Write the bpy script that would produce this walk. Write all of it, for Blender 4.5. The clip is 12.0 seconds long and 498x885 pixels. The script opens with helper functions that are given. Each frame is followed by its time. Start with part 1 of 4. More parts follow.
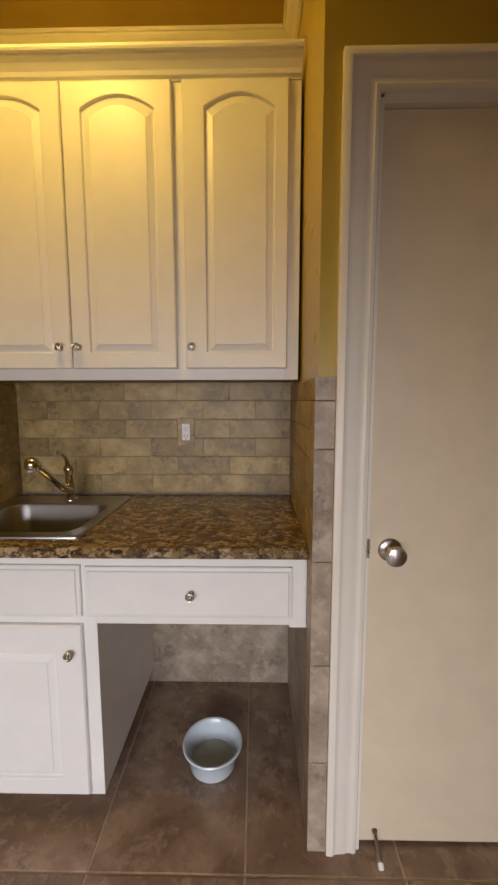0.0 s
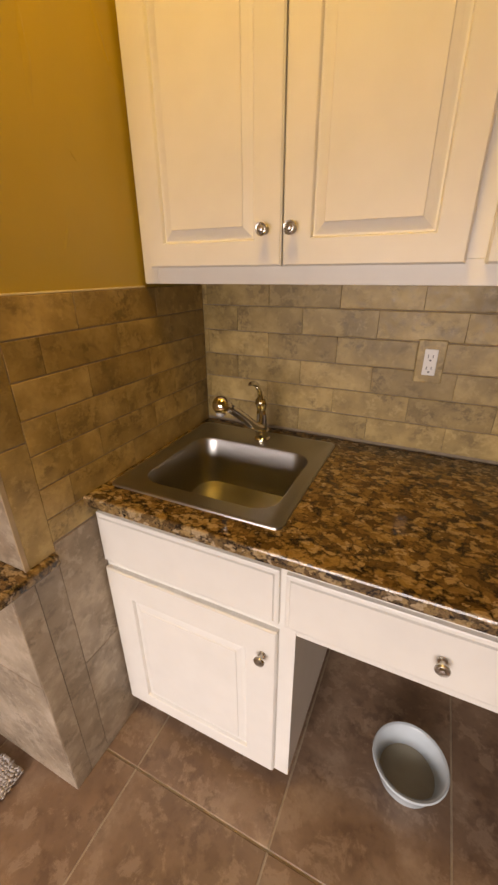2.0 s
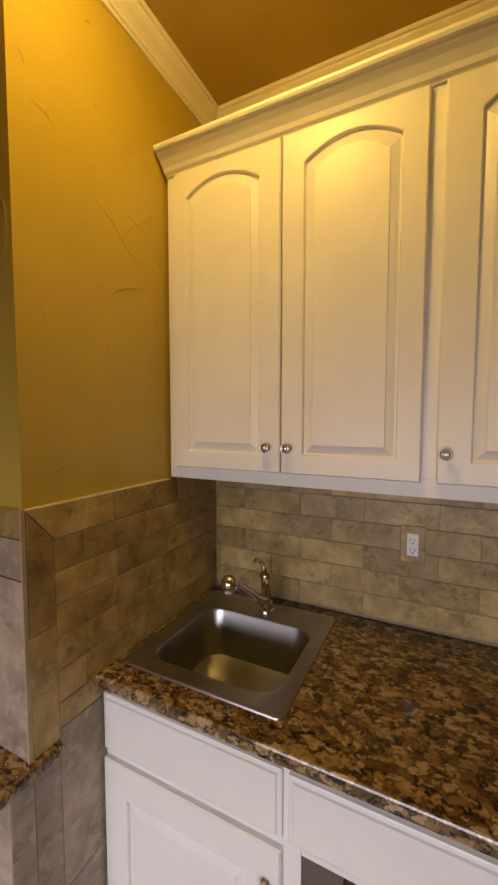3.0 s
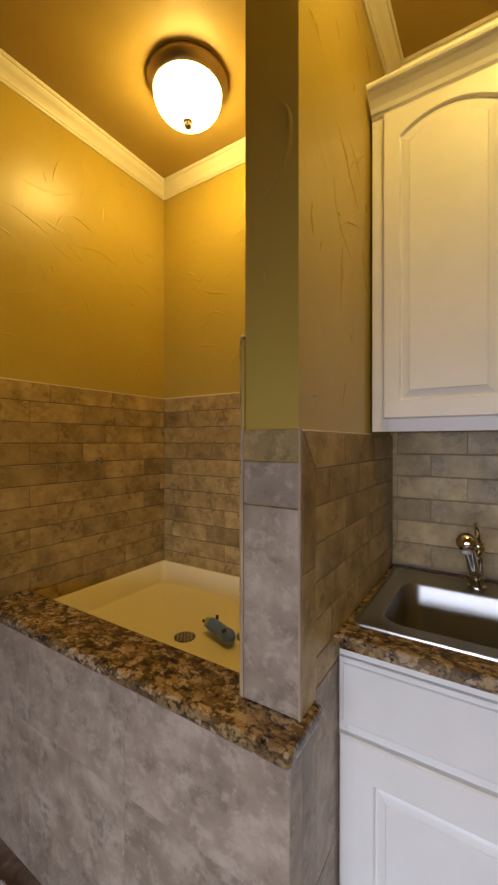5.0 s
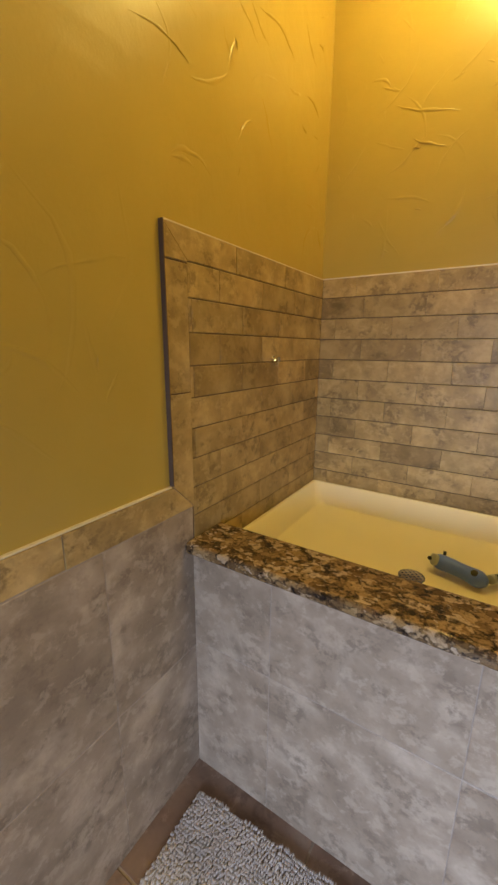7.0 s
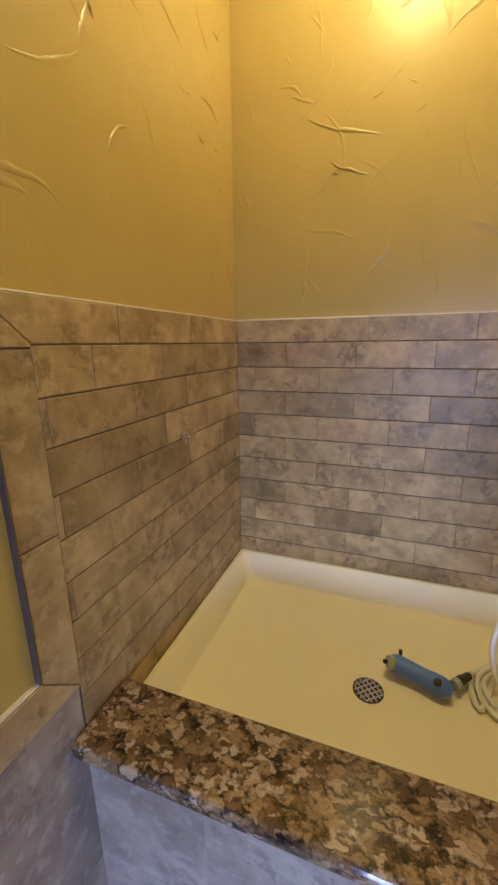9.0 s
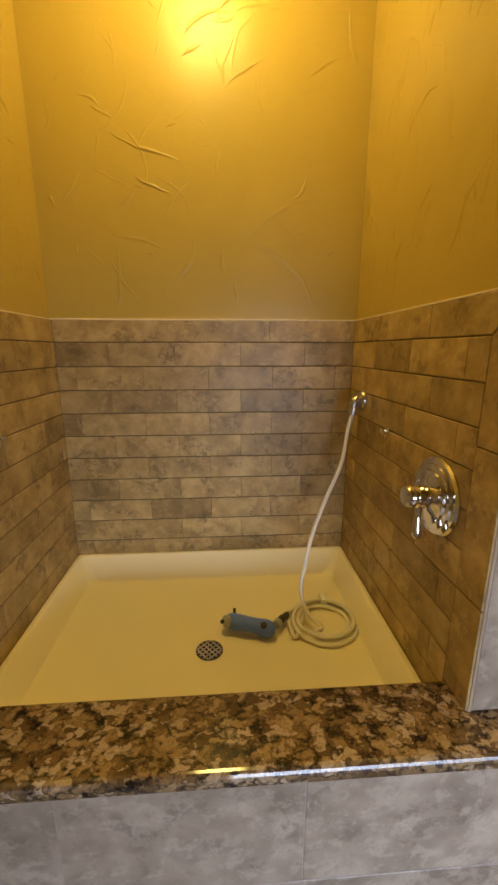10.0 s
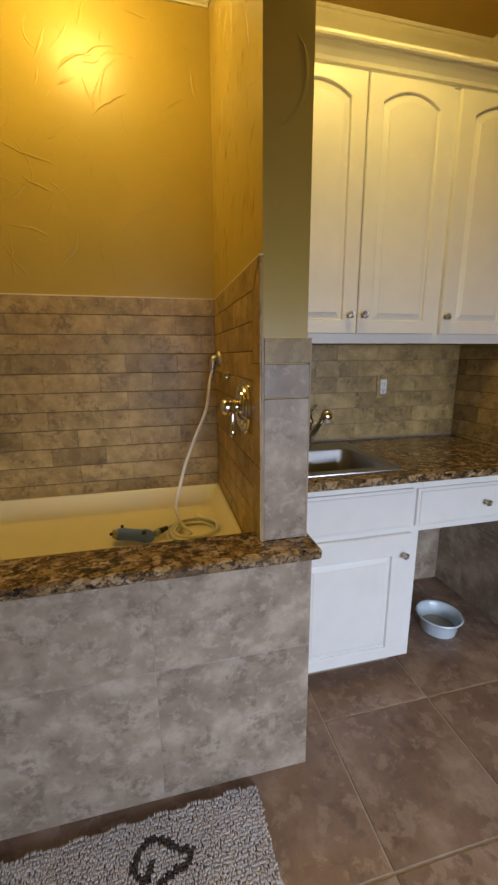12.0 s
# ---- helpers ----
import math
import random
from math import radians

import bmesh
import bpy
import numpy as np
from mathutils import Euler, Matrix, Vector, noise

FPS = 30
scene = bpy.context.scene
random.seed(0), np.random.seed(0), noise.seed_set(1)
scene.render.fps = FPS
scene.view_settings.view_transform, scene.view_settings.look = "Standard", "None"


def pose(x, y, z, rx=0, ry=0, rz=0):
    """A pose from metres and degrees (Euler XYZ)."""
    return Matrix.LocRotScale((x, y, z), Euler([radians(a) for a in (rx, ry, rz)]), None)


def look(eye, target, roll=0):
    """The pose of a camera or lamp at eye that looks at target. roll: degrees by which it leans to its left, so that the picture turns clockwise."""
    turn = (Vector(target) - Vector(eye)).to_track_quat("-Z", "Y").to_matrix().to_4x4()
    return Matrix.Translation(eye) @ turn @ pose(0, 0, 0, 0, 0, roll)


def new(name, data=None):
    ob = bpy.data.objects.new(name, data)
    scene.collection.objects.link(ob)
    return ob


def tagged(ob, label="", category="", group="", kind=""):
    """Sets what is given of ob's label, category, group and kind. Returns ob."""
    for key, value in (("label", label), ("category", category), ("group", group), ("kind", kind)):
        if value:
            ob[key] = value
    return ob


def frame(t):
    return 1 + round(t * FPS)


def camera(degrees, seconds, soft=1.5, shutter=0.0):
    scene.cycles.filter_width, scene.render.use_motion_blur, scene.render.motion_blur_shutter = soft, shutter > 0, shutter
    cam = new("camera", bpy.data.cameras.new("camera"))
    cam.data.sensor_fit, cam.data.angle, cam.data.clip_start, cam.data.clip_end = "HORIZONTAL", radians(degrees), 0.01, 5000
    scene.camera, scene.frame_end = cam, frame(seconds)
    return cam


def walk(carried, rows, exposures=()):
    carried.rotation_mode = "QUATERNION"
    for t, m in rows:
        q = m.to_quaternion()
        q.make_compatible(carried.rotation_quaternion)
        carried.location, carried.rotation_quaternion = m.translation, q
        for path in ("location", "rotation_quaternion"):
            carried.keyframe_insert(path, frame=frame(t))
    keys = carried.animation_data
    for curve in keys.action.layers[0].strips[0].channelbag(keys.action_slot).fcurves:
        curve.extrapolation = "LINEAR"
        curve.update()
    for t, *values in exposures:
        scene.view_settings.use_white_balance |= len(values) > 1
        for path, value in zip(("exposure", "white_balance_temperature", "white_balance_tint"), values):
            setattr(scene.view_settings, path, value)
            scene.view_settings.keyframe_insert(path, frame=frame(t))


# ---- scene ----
cam = camera(66.0, 12.0, soft=2.6)
PATH = [
    (0, (0.192, 0.139, 1.37), (0.157, 2.126, 1.146), -0.1),
    (0.5, (0.105, 0.384, 1.269), (-0.144, 2.272, 0.656), -0.1),
    (1, (-0.033, 0.563, 1.295), (-0.415, 2.34, 0.46), -0.2),
    (1.5, (-0.133, 0.645, 1.315), (-0.761, 2.351, 0.481), -0.5),
    (2, (-0.12, 0.624, 1.473), (-0.906, 2.27, 0.654), -0.5),
    (2.5, (-0.053, 0.537, 1.628), (-0.93, 2.288, 1.221), -0.6),
    (2.7, (-0.045, 0.513, 1.644), (-0.926, 2.294, 1.418), -0.3),
    (4.3, (-0.251, 0.454, 1.519), (-1.169, 2.23, 1.524), -0.2),
    (4.5, (-0.315, 0.43, 1.475), (-1.329, 2.154, 1.477), -0.2),
    (5, (-0.554, 0.306, 1.409), (-1.633, 1.99, 1.406), -0.0),
    (5.5, (-0.758, 0.211, 1.299), (-1.845, 1.89, 1.254), 0.1),
    (6, (-1.05, 0.174, 1.228), (-2.14, 1.828, 0.952), 0.4),
    (6.5, (-1.266, 0.171, 1.278), (-2.34, 1.8, 0.838), 0.2),
    (6.7, (-1.329, 0.181, 1.31), (-2.4, 1.804, 0.841), 0.3),
    (8.3, (-1.679, 0.449, 1.562), (-2.578, 2.167, 1.072), 0.3),
    (8.5, (-1.674, 0.496, 1.554), (-2.557, 2.224, 1.070), 0.2),
    (9, (-1.580, 0.527, 1.570), (-2.247, 2.345, 1.070), -0.7),
    (9.5, (-1.536, 0.47, 1.56), (-1.787, 2.396, 1.081), -0.2),
    (10, (-1.517, 0.428, 1.547), (-1.39, 2.367, 1.076), -0.0),
    (10.5, (-1.542, 0.342, 1.528), (-1.198, 2.255, 1.057), -0.0),
    (11, (-1.504, 0.223, 1.513), (-1.069, 2.117, 1.039), -0.3),
    (11.5, (-1.394, 0.094, 1.466), (-0.93, 1.989, 1.026), -0.4),
    (12, (-1.319, -0.019, 1.388), (-0.87, 1.88, 0.951), -0.4),
]
EXPOSURES = [(0, -0.06, 7900, 17), (0.5, 0.1, 9000, 18), (1.0, 0.27, 9700, 20), (1.5, 0.34, 9800, 22), (2.0, 0.34, 10000, 22), (2.5, -0.05, 9000, 23), (4.5, -0.27, 7000, 18), (5.0, -0.22, 6900, 17), (5.5, -0.15, 6700, 15), (6.0, 0.0, 6600, 13), (6.5, 0.25, 6500, 11), (8.5, 0.5, 4700, 21), (9.0, 0.42, 4600, 23), (9.5, 0.33, 5100, 19), (10.0, 0.2, 6300, 12), (10.5, 0.2, 6300, 9), (11.5, -0.08, 6400, 11), (12, -0.13, 6400, 11)]
walk(cam, [(t, look(eye, target, roll)) for t, eye, target, roll in PATH], EXPOSURES)

# ---- world, lamps and daylight ----
world = bpy.data.worlds.new("world")
scene.world = world
world.use_nodes = True
sky = world.node_tree.nodes.new("ShaderNodeTexSky")
sky.sky_type, sky.sun_disc, sky.sun_elevation, sky.sun_rotation = "NISHITA", False, radians(40), radians(180)
world.node_tree.links.new(sky.outputs[0], world.node_tree.nodes["Background"].inputs[0])
world.node_tree.nodes["Background"].inputs[1].default_value = 0.1
LAMP_GLOW = 50.0
LAMP_TINT = (1.0, 0.72, 0.18)
CEILING = 2.828
WINDOW = (-1.55, 0.95, 0.6, 1.8)   # x0, x1, z0, z1 of the assumed, unseen window behind the walk
SOUTH = -1.95
# sky stand-in set in the unseen window; narrow spread keeps upper walls dim
day = bpy.data.lights.new("window_light", "AREA")
day.shape, day.size, day.size_y = "RECTANGLE", WINDOW[1] - WINDOW[0] - 0.12, WINDOW[3] - WINDOW[2] - 0.3
day.energy, day.color, day.spread = 31.0, (0.68, 0.79, 1.0), radians(88)
new("window_light", day).matrix_world = look(((WINDOW[0] + WINDOW[1]) / 2, SOUTH - 0.05, (WINDOW[2] + WINDOW[3]) / 2), (-0.4, 1.0, -0.2))


# ---- materials ----
def nodes_of(name):
    m = bpy.data.materials.new(name)
    m.use_nodes = True
    nt = m.node_tree
    return m, nt, nt.nodes["Principled BSDF"]


def add(nt, kind, ins=None, **props):
    n = nt.nodes.new(kind)
    for k, v in props.items():
        if k == "operation":
            n.operation = v
        elif k == "data_type":
            n.data_type = v
        elif k == "blend_type":
            n.blend_type = v
        elif k == "feature":
            n.feature = v
    for k, v in (ins or {}).items():
        if isinstance(v, bpy.types.NodeSocket):
            nt.links.new(v, n.inputs[k])
        else:
            n.inputs[k].default_value = v
    return n


def ramp(nt, fac, stops):
    r = nt.nodes.new("ShaderNodeValToRGB")
    el = r.color_ramp.elements
    while len(el) < len(stops):
        el.new(0.5)
    for e, (p, c) in zip(el, stops):
        e.position, e.color = p, (*c, 1)
    nt.links.new(fac, r.inputs[0])
    return r.outputs[0]


def mix(nt, fac, a, b, how="MIX"):
    n = nt.nodes.new("ShaderNodeMix")
    n.data_type, n.blend_type = "RGBA", how
    for s, v in ((n.inputs[0], fac), (n.inputs[6], a), (n.inputs[7], b)):
        if isinstance(v, bpy.types.NodeSocket):
            nt.links.new(v, s)
        else:
            s.default_value = v if isinstance(v, (int, float)) else (*v, 1)
    return n.outputs[2]


def bump(nt, bsdf, height, strength, distance):
    b = add(nt, "ShaderNodeBump", {"Height": height, "Strength": strength, "Distance": distance})
    nt.links.new(b.outputs[0], bsdf.inputs["Normal"])
    return b


def coords(nt, scale=(1, 1, 1), scatter=False):
    c = nt.nodes.new("ShaderNodeTexCoord")
    v = c.outputs["Object"]
    if scatter:
        info = nt.nodes.new("ShaderNodeObjectInfo")
        far = add(nt, "ShaderNodeVectorMath", {0: info.outputs["Random"], 1: (37.0, 61.0, 17.0)}, operation="MULTIPLY")
        v = add(nt, "ShaderNodeVectorMath", {0: v, 1: far.outputs[0]}, operation="ADD").outputs[0]
    m = add(nt, "ShaderNodeMapping", {"Vector": v, "Scale": scale})
    return m.outputs[0]


def noise_of(nt, v, scale, detail=4.0, rough=0.55, distortion=0.0):
    return add(nt, "ShaderNodeTexNoise", {"Vector": v, "Scale": scale, "Detail": detail, "Roughness": rough, "Distortion": distortion}).outputs[0]


def plain(name, colour, rough, metal=0.0, grain=60.0, vary=0.06, relief=0.0, coat=0.0):
    m, nt, b = nodes_of(name)
    v = coords(nt)
    n = noise_of(nt, v, grain * 0.12)
    f = noise_of(nt, v, grain)
    lo = tuple(c * (1 - vary) for c in colour)
    hi = tuple(min(1, c * (1 + vary)) for c in colour)
    nt.links.new(ramp(nt, n, [(0.3, lo), (0.7, hi)]), b.inputs["Base Color"])
    rr = add(nt, "ShaderNodeMapRange", {"Value": f, "From Min": 0.3, "From Max": 0.7, "To Min": max(0.02, rough - 0.05), "To Max": rough + 0.06})
    nt.links.new(rr.outputs[0], b.inputs["Roughness"])
    b.inputs["Metallic"].default_value = metal
    b.inputs["Coat Weight"].default_value = coat
    if relief:
        bump(nt, b, f, 0.25, relief)
    return m


def stone_tile(name, dark, mid, light, rough=0.42, per_tile=0.16, scale=1.6, relief=0.0012, marks=1.0):
    """Glazed porcelain that imitates travertine: cloudy blotches, pits and a tone of its own for each tile."""
    m, nt, b = nodes_of(name)
    v = coords(nt, scatter=True)
    cloud = noise_of(nt, v, 6.0 * scale, 6.0, 0.6)
    fine = noise_of(nt, v, 38.0 * scale, 5.0, 0.6)
    base = ramp(nt, cloud, [(0.34, tuple((a + b) / 2 for a, b in zip(dark, mid))), (0.5, mid), (0.68, light)])
    where = ramp(nt, noise_of(nt, v, 7.0 * scale, 2.0, 0.5, 0.4), [(0.43, (0, 0, 0)), (0.62, (1, 1, 1))])
    spot = ramp(nt, noise_of(nt, v, 24.0 * scale, 6.0, 0.66), [(0.44, (0, 0, 0)), (0.565, (0.9 * marks,) * 3)])
    stain = mix(nt, 1.0, where, spot, "MULTIPLY")
    base = mix(nt, stain, base, dark)
    fleck = ramp(nt, noise_of(nt, v, 17.0 * scale, 7.0, 0.68, 0.3), [(0.53, (0, 0, 0)), (0.60, (0.55 * marks,) * 3)])
    base = mix(nt, fleck, base, light)
    pits = ramp(nt, fine, [(0.3, (0.72, 0.70, 0.68)), (0.46, (1, 1, 1)), (1.0, (1, 1, 1))])
    base = mix(nt, 0.5, base, pits, "MULTIPLY")
    info = nt.nodes.new("ShaderNodeObjectInfo")
    tone = ramp(nt, info.outputs["Random"], [(0.0, (1 - per_tile * 1.5, 1 - per_tile * 1.6, 1 - per_tile * 1.75)), (0.35, (1 - per_tile * 0.5,) * 3), (1.0, (1 + per_tile * 0.35,) * 3)])
    nt.links.new(mix(nt, 1.0, base, tone, "MULTIPLY"), b.inputs["Base Color"])
    rr = add(nt, "ShaderNodeMapRange", {"Value": fine, "From Min": 0.3, "From Max": 0.7, "To Min": rough - 0.08, "To Max": rough + 0.12})
    nt.links.new(rr.outputs[0], b.inputs["Roughness"])
    h = mix(nt, 0.4, cloud, fine)
    bump(nt, b, h, 0.5, relief)
    return m


def granite_stone():
    """Brown and gold granite: tan and gold crystals of two to three centimetres in a dark matrix."""
    m, nt, b = nodes_of("polished_granite")
    v = coords(nt, (1.0, 1.25, 1.25))
    warp = add(nt, "ShaderNodeTexNoise", {"Vector": v, "Scale": 45.0, "Detail": 5.0})
    bent = add(nt, "ShaderNodeVectorMath", {0: warp.outputs["Color"], 1: (0.07, 0.07, 0.07)}, operation="MULTIPLY")
    v2 = add(nt, "ShaderNodeVectorMath", {0: v, 1: bent.outputs[0]}, operation="ADD").outputs[0]
    cells = add(nt, "ShaderNodeTexVoronoi", {"Vector": v2, "Scale": 42.0})
    sep = add(nt, "ShaderNodeSeparateColor", {"Color": cells.outputs["Color"]})
    crystal = ramp(nt, sep.outputs[0], [(0.0, (0.10, 0.06, 0.028)), (0.3, (0.225, 0.142, 0.064)), (0.65, (0.365, 0.245, 0.112)), (1.0, (0.50, 0.385, 0.265))])
    grain = noise_of(nt, v2, 140.0, 3.0, 0.6)
    crystal = mix(nt, 0.5, crystal, ramp(nt, grain, [(0.35, (0.35, 0.3, 0.25)), (0.6, (1, 1, 1))]), "MULTIPLY")
    matrix = ramp(nt, noise_of(nt, v2, 90.0, 2.0), [(0.3, (0.008, 0.007, 0.007)), (0.52, (0.03, 0.02, 0.014)), (0.72, (0.16, 0.095, 0.042))])
    gap = add(nt, "ShaderNodeMath", {0: cells.outputs["Distance"], 1: noise_of(nt, v, 30.0, 5.0, 0.65)}, operation="ADD")
    gap2 = add(nt, "ShaderNodeMath", {0: gap.outputs[0], 1: 0.52}, operation="MULTIPLY")
    c = mix(nt, ramp(nt, gap2.outputs[0], [(0.0, (0, 0, 0)), (0.485, (0, 0, 0)), (0.67, (1, 1, 1))]), crystal, matrix)
    nt.links.new(c, b.inputs["Base Color"])
    b.inputs["Roughness"].default_value = 0.09
    return m


def wall_paint():
    m, nt, b = nodes_of("golden_wall_paint")
    v = coords(nt)
    cloud = noise_of(nt, v, 2.2, 4.0)
    fine = noise_of(nt, v, 160.0, 3.0)
    hand = noise_of(nt, v, 9.0, 3.0, 0.5, 0.6)
    nt.links.new(ramp(nt, cloud, [(0.3, (0.42, 0.304, 0.062)), (0.7, (0.47, 0.342, 0.074))]), b.inputs["Base Color"])
    rr = add(nt, "ShaderNodeMapRange", {"Value": cloud, "From Min": 0.3, "From Max": 0.7, "To Min": 0.29, "To Max": 0.33})
    b.inputs["Specular IOR Level"].default_value = 0.38
    nt.links.new(rr.outputs[0], b.inputs["Roughness"])
    h = mix(nt, 0.12, hand, fine)
    bump(nt, b, h, 0.35, 0.006)
    return m


def brushed_steel():
    m, nt, b = nodes_of("brushed_steel")
    v = coords(nt, (6, 260, 260))
    n = noise_of(nt, v, 6.0, 3.0)
    nt.links.new(ramp(nt, n, [(0.3, (0.41, 0.405, 0.395)), (0.7, (0.445, 0.44, 0.43))]), b.inputs["Base Color"])
    b.inputs["Metallic"].default_value = 1.0
    rr = add(nt, "ShaderNodeMapRange", {"Value": n, "To Min": 0.28, "To Max": 0.36})
    nt.links.new(rr.outputs[0], b.inputs["Roughness"])
    return m


def lamp_glass(name, strength, tint):
    m, nt, b = nodes_of(name)
    b.inputs["Base Color"].default_value = (0.9, 0.85, 0.75, 1)
    b.inputs["Emission Color"].default_value = (*tint, 1)
    b.inputs["Emission Strength"].default_value = strength
    return m


PAINT = wall_paint()
TILE = stone_tile("travertine_tile", (0.17, 0.113, 0.042), (0.415, 0.288, 0.11), (0.55, 0.40, 0.175), per_tile=0.2, marks=0.85)
SLAB = stone_tile("large_travertine_tile", (0.19, 0.145, 0.105), (0.365, 0.288, 0.212), (0.52, 0.43, 0.335), per_tile=0.07, scale=1.35, marks=0.85)
FLOOR_TILE = stone_tile("brown_floor_tile", (0.145, 0.086, 0.056), (0.235, 0.148, 0.098), (0.36, 0.255, 0.18), rough=0.36, per_tile=0.1, scale=0.9, relief=0.002)
# joint shadow deepened by a dark grout colour; the niche uses PALE_GROUT
GROUT = plain("dark_joint_grout", (0.13, 0.092, 0.058), 0.85, grain=300, vary=0.15, relief=0.0006)
DARK_GROUT = plain("floor_grout", (0.36, 0.285, 0.205), 0.85, grain=300, vary=0.15, relief=0.0006)
PALE_GROUT = plain("beige_grout", (0.27, 0.21, 0.15), 0.85, grain=300, vary=0.15, relief=0.0006)
SLAB_GROUT = plain("pale_grout", (0.36, 0.305, 0.26), 0.8, grain=300, vary=0.12)
GRANITE = granite_stone()
WHITE = plain("white_cabinet_paint", (0.78, 0.765, 0.72), 0.38, grain=90, vary=0.025, relief=0.0004)
TRIM = plain("cream_trim_paint", (0.76, 0.71, 0.61), 0.36, grain=80, vary=0.03, relief=0.0004)
DOOR_PAINT = plain("cream_door_paint", (0.72, 0.61, 0.44), 0.38, grain=70, vary=0.04, relief=0.0005)
CEILING_PAINT = plain("golden_ceiling_paint", (0.42, 0.30, 0.095), 0.42, grain=40, vary=0.06, relief=0.001)
STEEL = brushed_steel()
CHROME = plain("chrome", (0.72, 0.70, 0.67), 0.08, 1.0, vary=0.02)
NICKEL = plain("satin_nickel", (0.52, 0.49, 0.45), 0.3, 1.0, vary=0.05)
BRONZE = plain("brushed_bronze", (0.36, 0.28, 0.22), 0.34, 0.95, vary=0.05)
ACRYLIC = plain("white_acrylic", (0.90, 0.82, 0.58), 0.16, grain=20, vary=0.025)
BLUE = plain("light_blue_plastic", (0.12, 0.215, 0.85), 0.38, vary=0.08)
GREY = plain("grey_plastic", (0.42, 0.44, 0.46), 0.4)
BLACK = plain("black_plastic", (0.02, 0.02, 0.022), 0.4)
HOSE = plain("white_hose_rubber", (0.78, 0.75, 0.68), 0.4, vary=0.04)
BOWL = plain("pale_blue_ceramic", (0.56, 0.64, 0.68), 0.2, vary=0.05)
TAN_GLOSS = plain("tan_gloss", (0.40, 0.36, 0.27), 0.15, vary=0.15)
PLASTIC = plain("white_plastic", (0.82, 0.81, 0.78), 0.36, vary=0.02)
# dark brown stands for shade on the tile edge that faces south
SHADED_EDGE = plain("shaded_tile_edge", (0.10, 0.065, 0.045), 0.7, vary=0.15)
PLATE = plain("beige_cover_plate", (0.40, 0.30, 0.19), 0.45, vary=0.2)
# dark brown for the cabinet underside and the toe kick recess
SHADE = plain("dark_brown_board", (0.25, 0.19, 0.13), 0.7, vary=0.15)
RUG = plain("grey_chenille", (0.52, 0.475, 0.45), 0.95, grain=60, vary=0.1)
# dark colour gives the gaps between the tufts their shade
RUG_BACK = plain("gap_shade_backing", (0.25, 0.21, 0.185), 0.95, grain=120, vary=0.2)
RUG_DARK = plain("dark_brown_chenille", (0.06, 0.045, 0.04), 0.95, grain=120, vary=0.2)
GLOW = lamp_glass("lit_frosted_glass", LAMP_GLOW, LAMP_TINT)


# ---- builders ----
def mesh_ob(name, bm, material, smooth=False):
    bmesh.ops.recalc_face_normals(bm, faces=bm.faces)
    me = bpy.data.meshes.new(name)
    bm.to_mesh(me)
    bm.free()
    me.materials.append(material)
    if smooth:
        me.polygons.foreach_set("use_smooth", [True] * len(me.polygons))
        me.set_sharp_from_angle(angle=radians(38))
    return new(name, me)


def part(name, bm, material, parent, label="", smooth=False):
    ob = mesh_ob(name, bm, material, smooth)
    ob.parent = parent
    if parent.parent is None:
        ob.matrix_parent_inverse = Matrix.Translation(-parent.location)
    return tagged(ob, label)


def thing(name, place, label, category, group=""):
    ob = new(name)
    ob.empty_display_size = 0.05
    ob.location = place
    return tagged(ob, label, category, group)


def structure(name, bm, material, label="", category="", smooth=False):
    return tagged(mesh_ob(name, bm, material, smooth), label, category, kind="structure")


def box(bm, x0, x1, y0, y1, z0, z1, bevel=0.0, segments=2):
    made = bmesh.ops.create_cube(bm, size=1)["verts"]
    for v in made:
        v.co = Vector((x0 + (v.co.x + 0.5) * (x1 - x0), y0 + (v.co.y + 0.5) * (y1 - y0), z0 + (v.co.z + 0.5) * (z1 - z0)))
    if bevel:
        edges = list({e for v in made for e in v.link_edges})
        bmesh.ops.bevel(bm, geom=edges, offset=bevel, segments=segments, affect="EDGES", profile=0.5)
    return bm


def boxed(*args, **kw):
    return box(bmesh.new(), *args, **kw)


def loft(bm, loops, closed=True, cap_start=False, cap_end=False):
    rows = [[bm.verts.new(p) for p in loop] for loop in loops]
    n = len(rows[0])
    for a, b in zip(rows, rows[1:]):
        for i in range(n if closed else n - 1):
            j = (i + 1) % n
            bm.faces.new((a[i], a[j], b[j], b[i]))
    if cap_start:
        bm.faces.new(rows[0])
    if cap_end:
        bm.faces.new(rows[-1])
    return bm


def lathe(bm, profile, m=Matrix(), n=32):
    """profile: (radius, height) from one end to the other, about the local z axis of m."""
    loops = [[m @ Vector((max(r, 1e-4) * math.cos(2 * math.pi * k / n), max(r, 1e-4) * math.sin(2 * math.pi * k / n), h)) for k in range(n)] for r, h in profile]
    return loft(bm, loops, cap_start=True, cap_end=True)


def axis_at(p, direction):
    return Matrix.Translation(p) @ Vector(direction).to_track_quat("Z", "Y").to_matrix().to_4x4()


def smooth_path(points, steps=8):
    pts = [Vector(p) for p in points]
    out = []
    for i in range(len(pts) - 1):
        p0, p1, p2, p3 = pts[max(i - 1, 0)], pts[i], pts[i + 1], pts[min(i + 2, len(pts) - 1)]
        for k in range(steps):
            t = k / steps
            out.append(0.5 * ((2 * p1) + (p2 - p0) * t + (2 * p0 - 5 * p1 + 4 * p2 - p3) * t * t + (3 * p1 - p0 - 3 * p2 + p3) * t ** 3))
    return out + [pts[-1]]


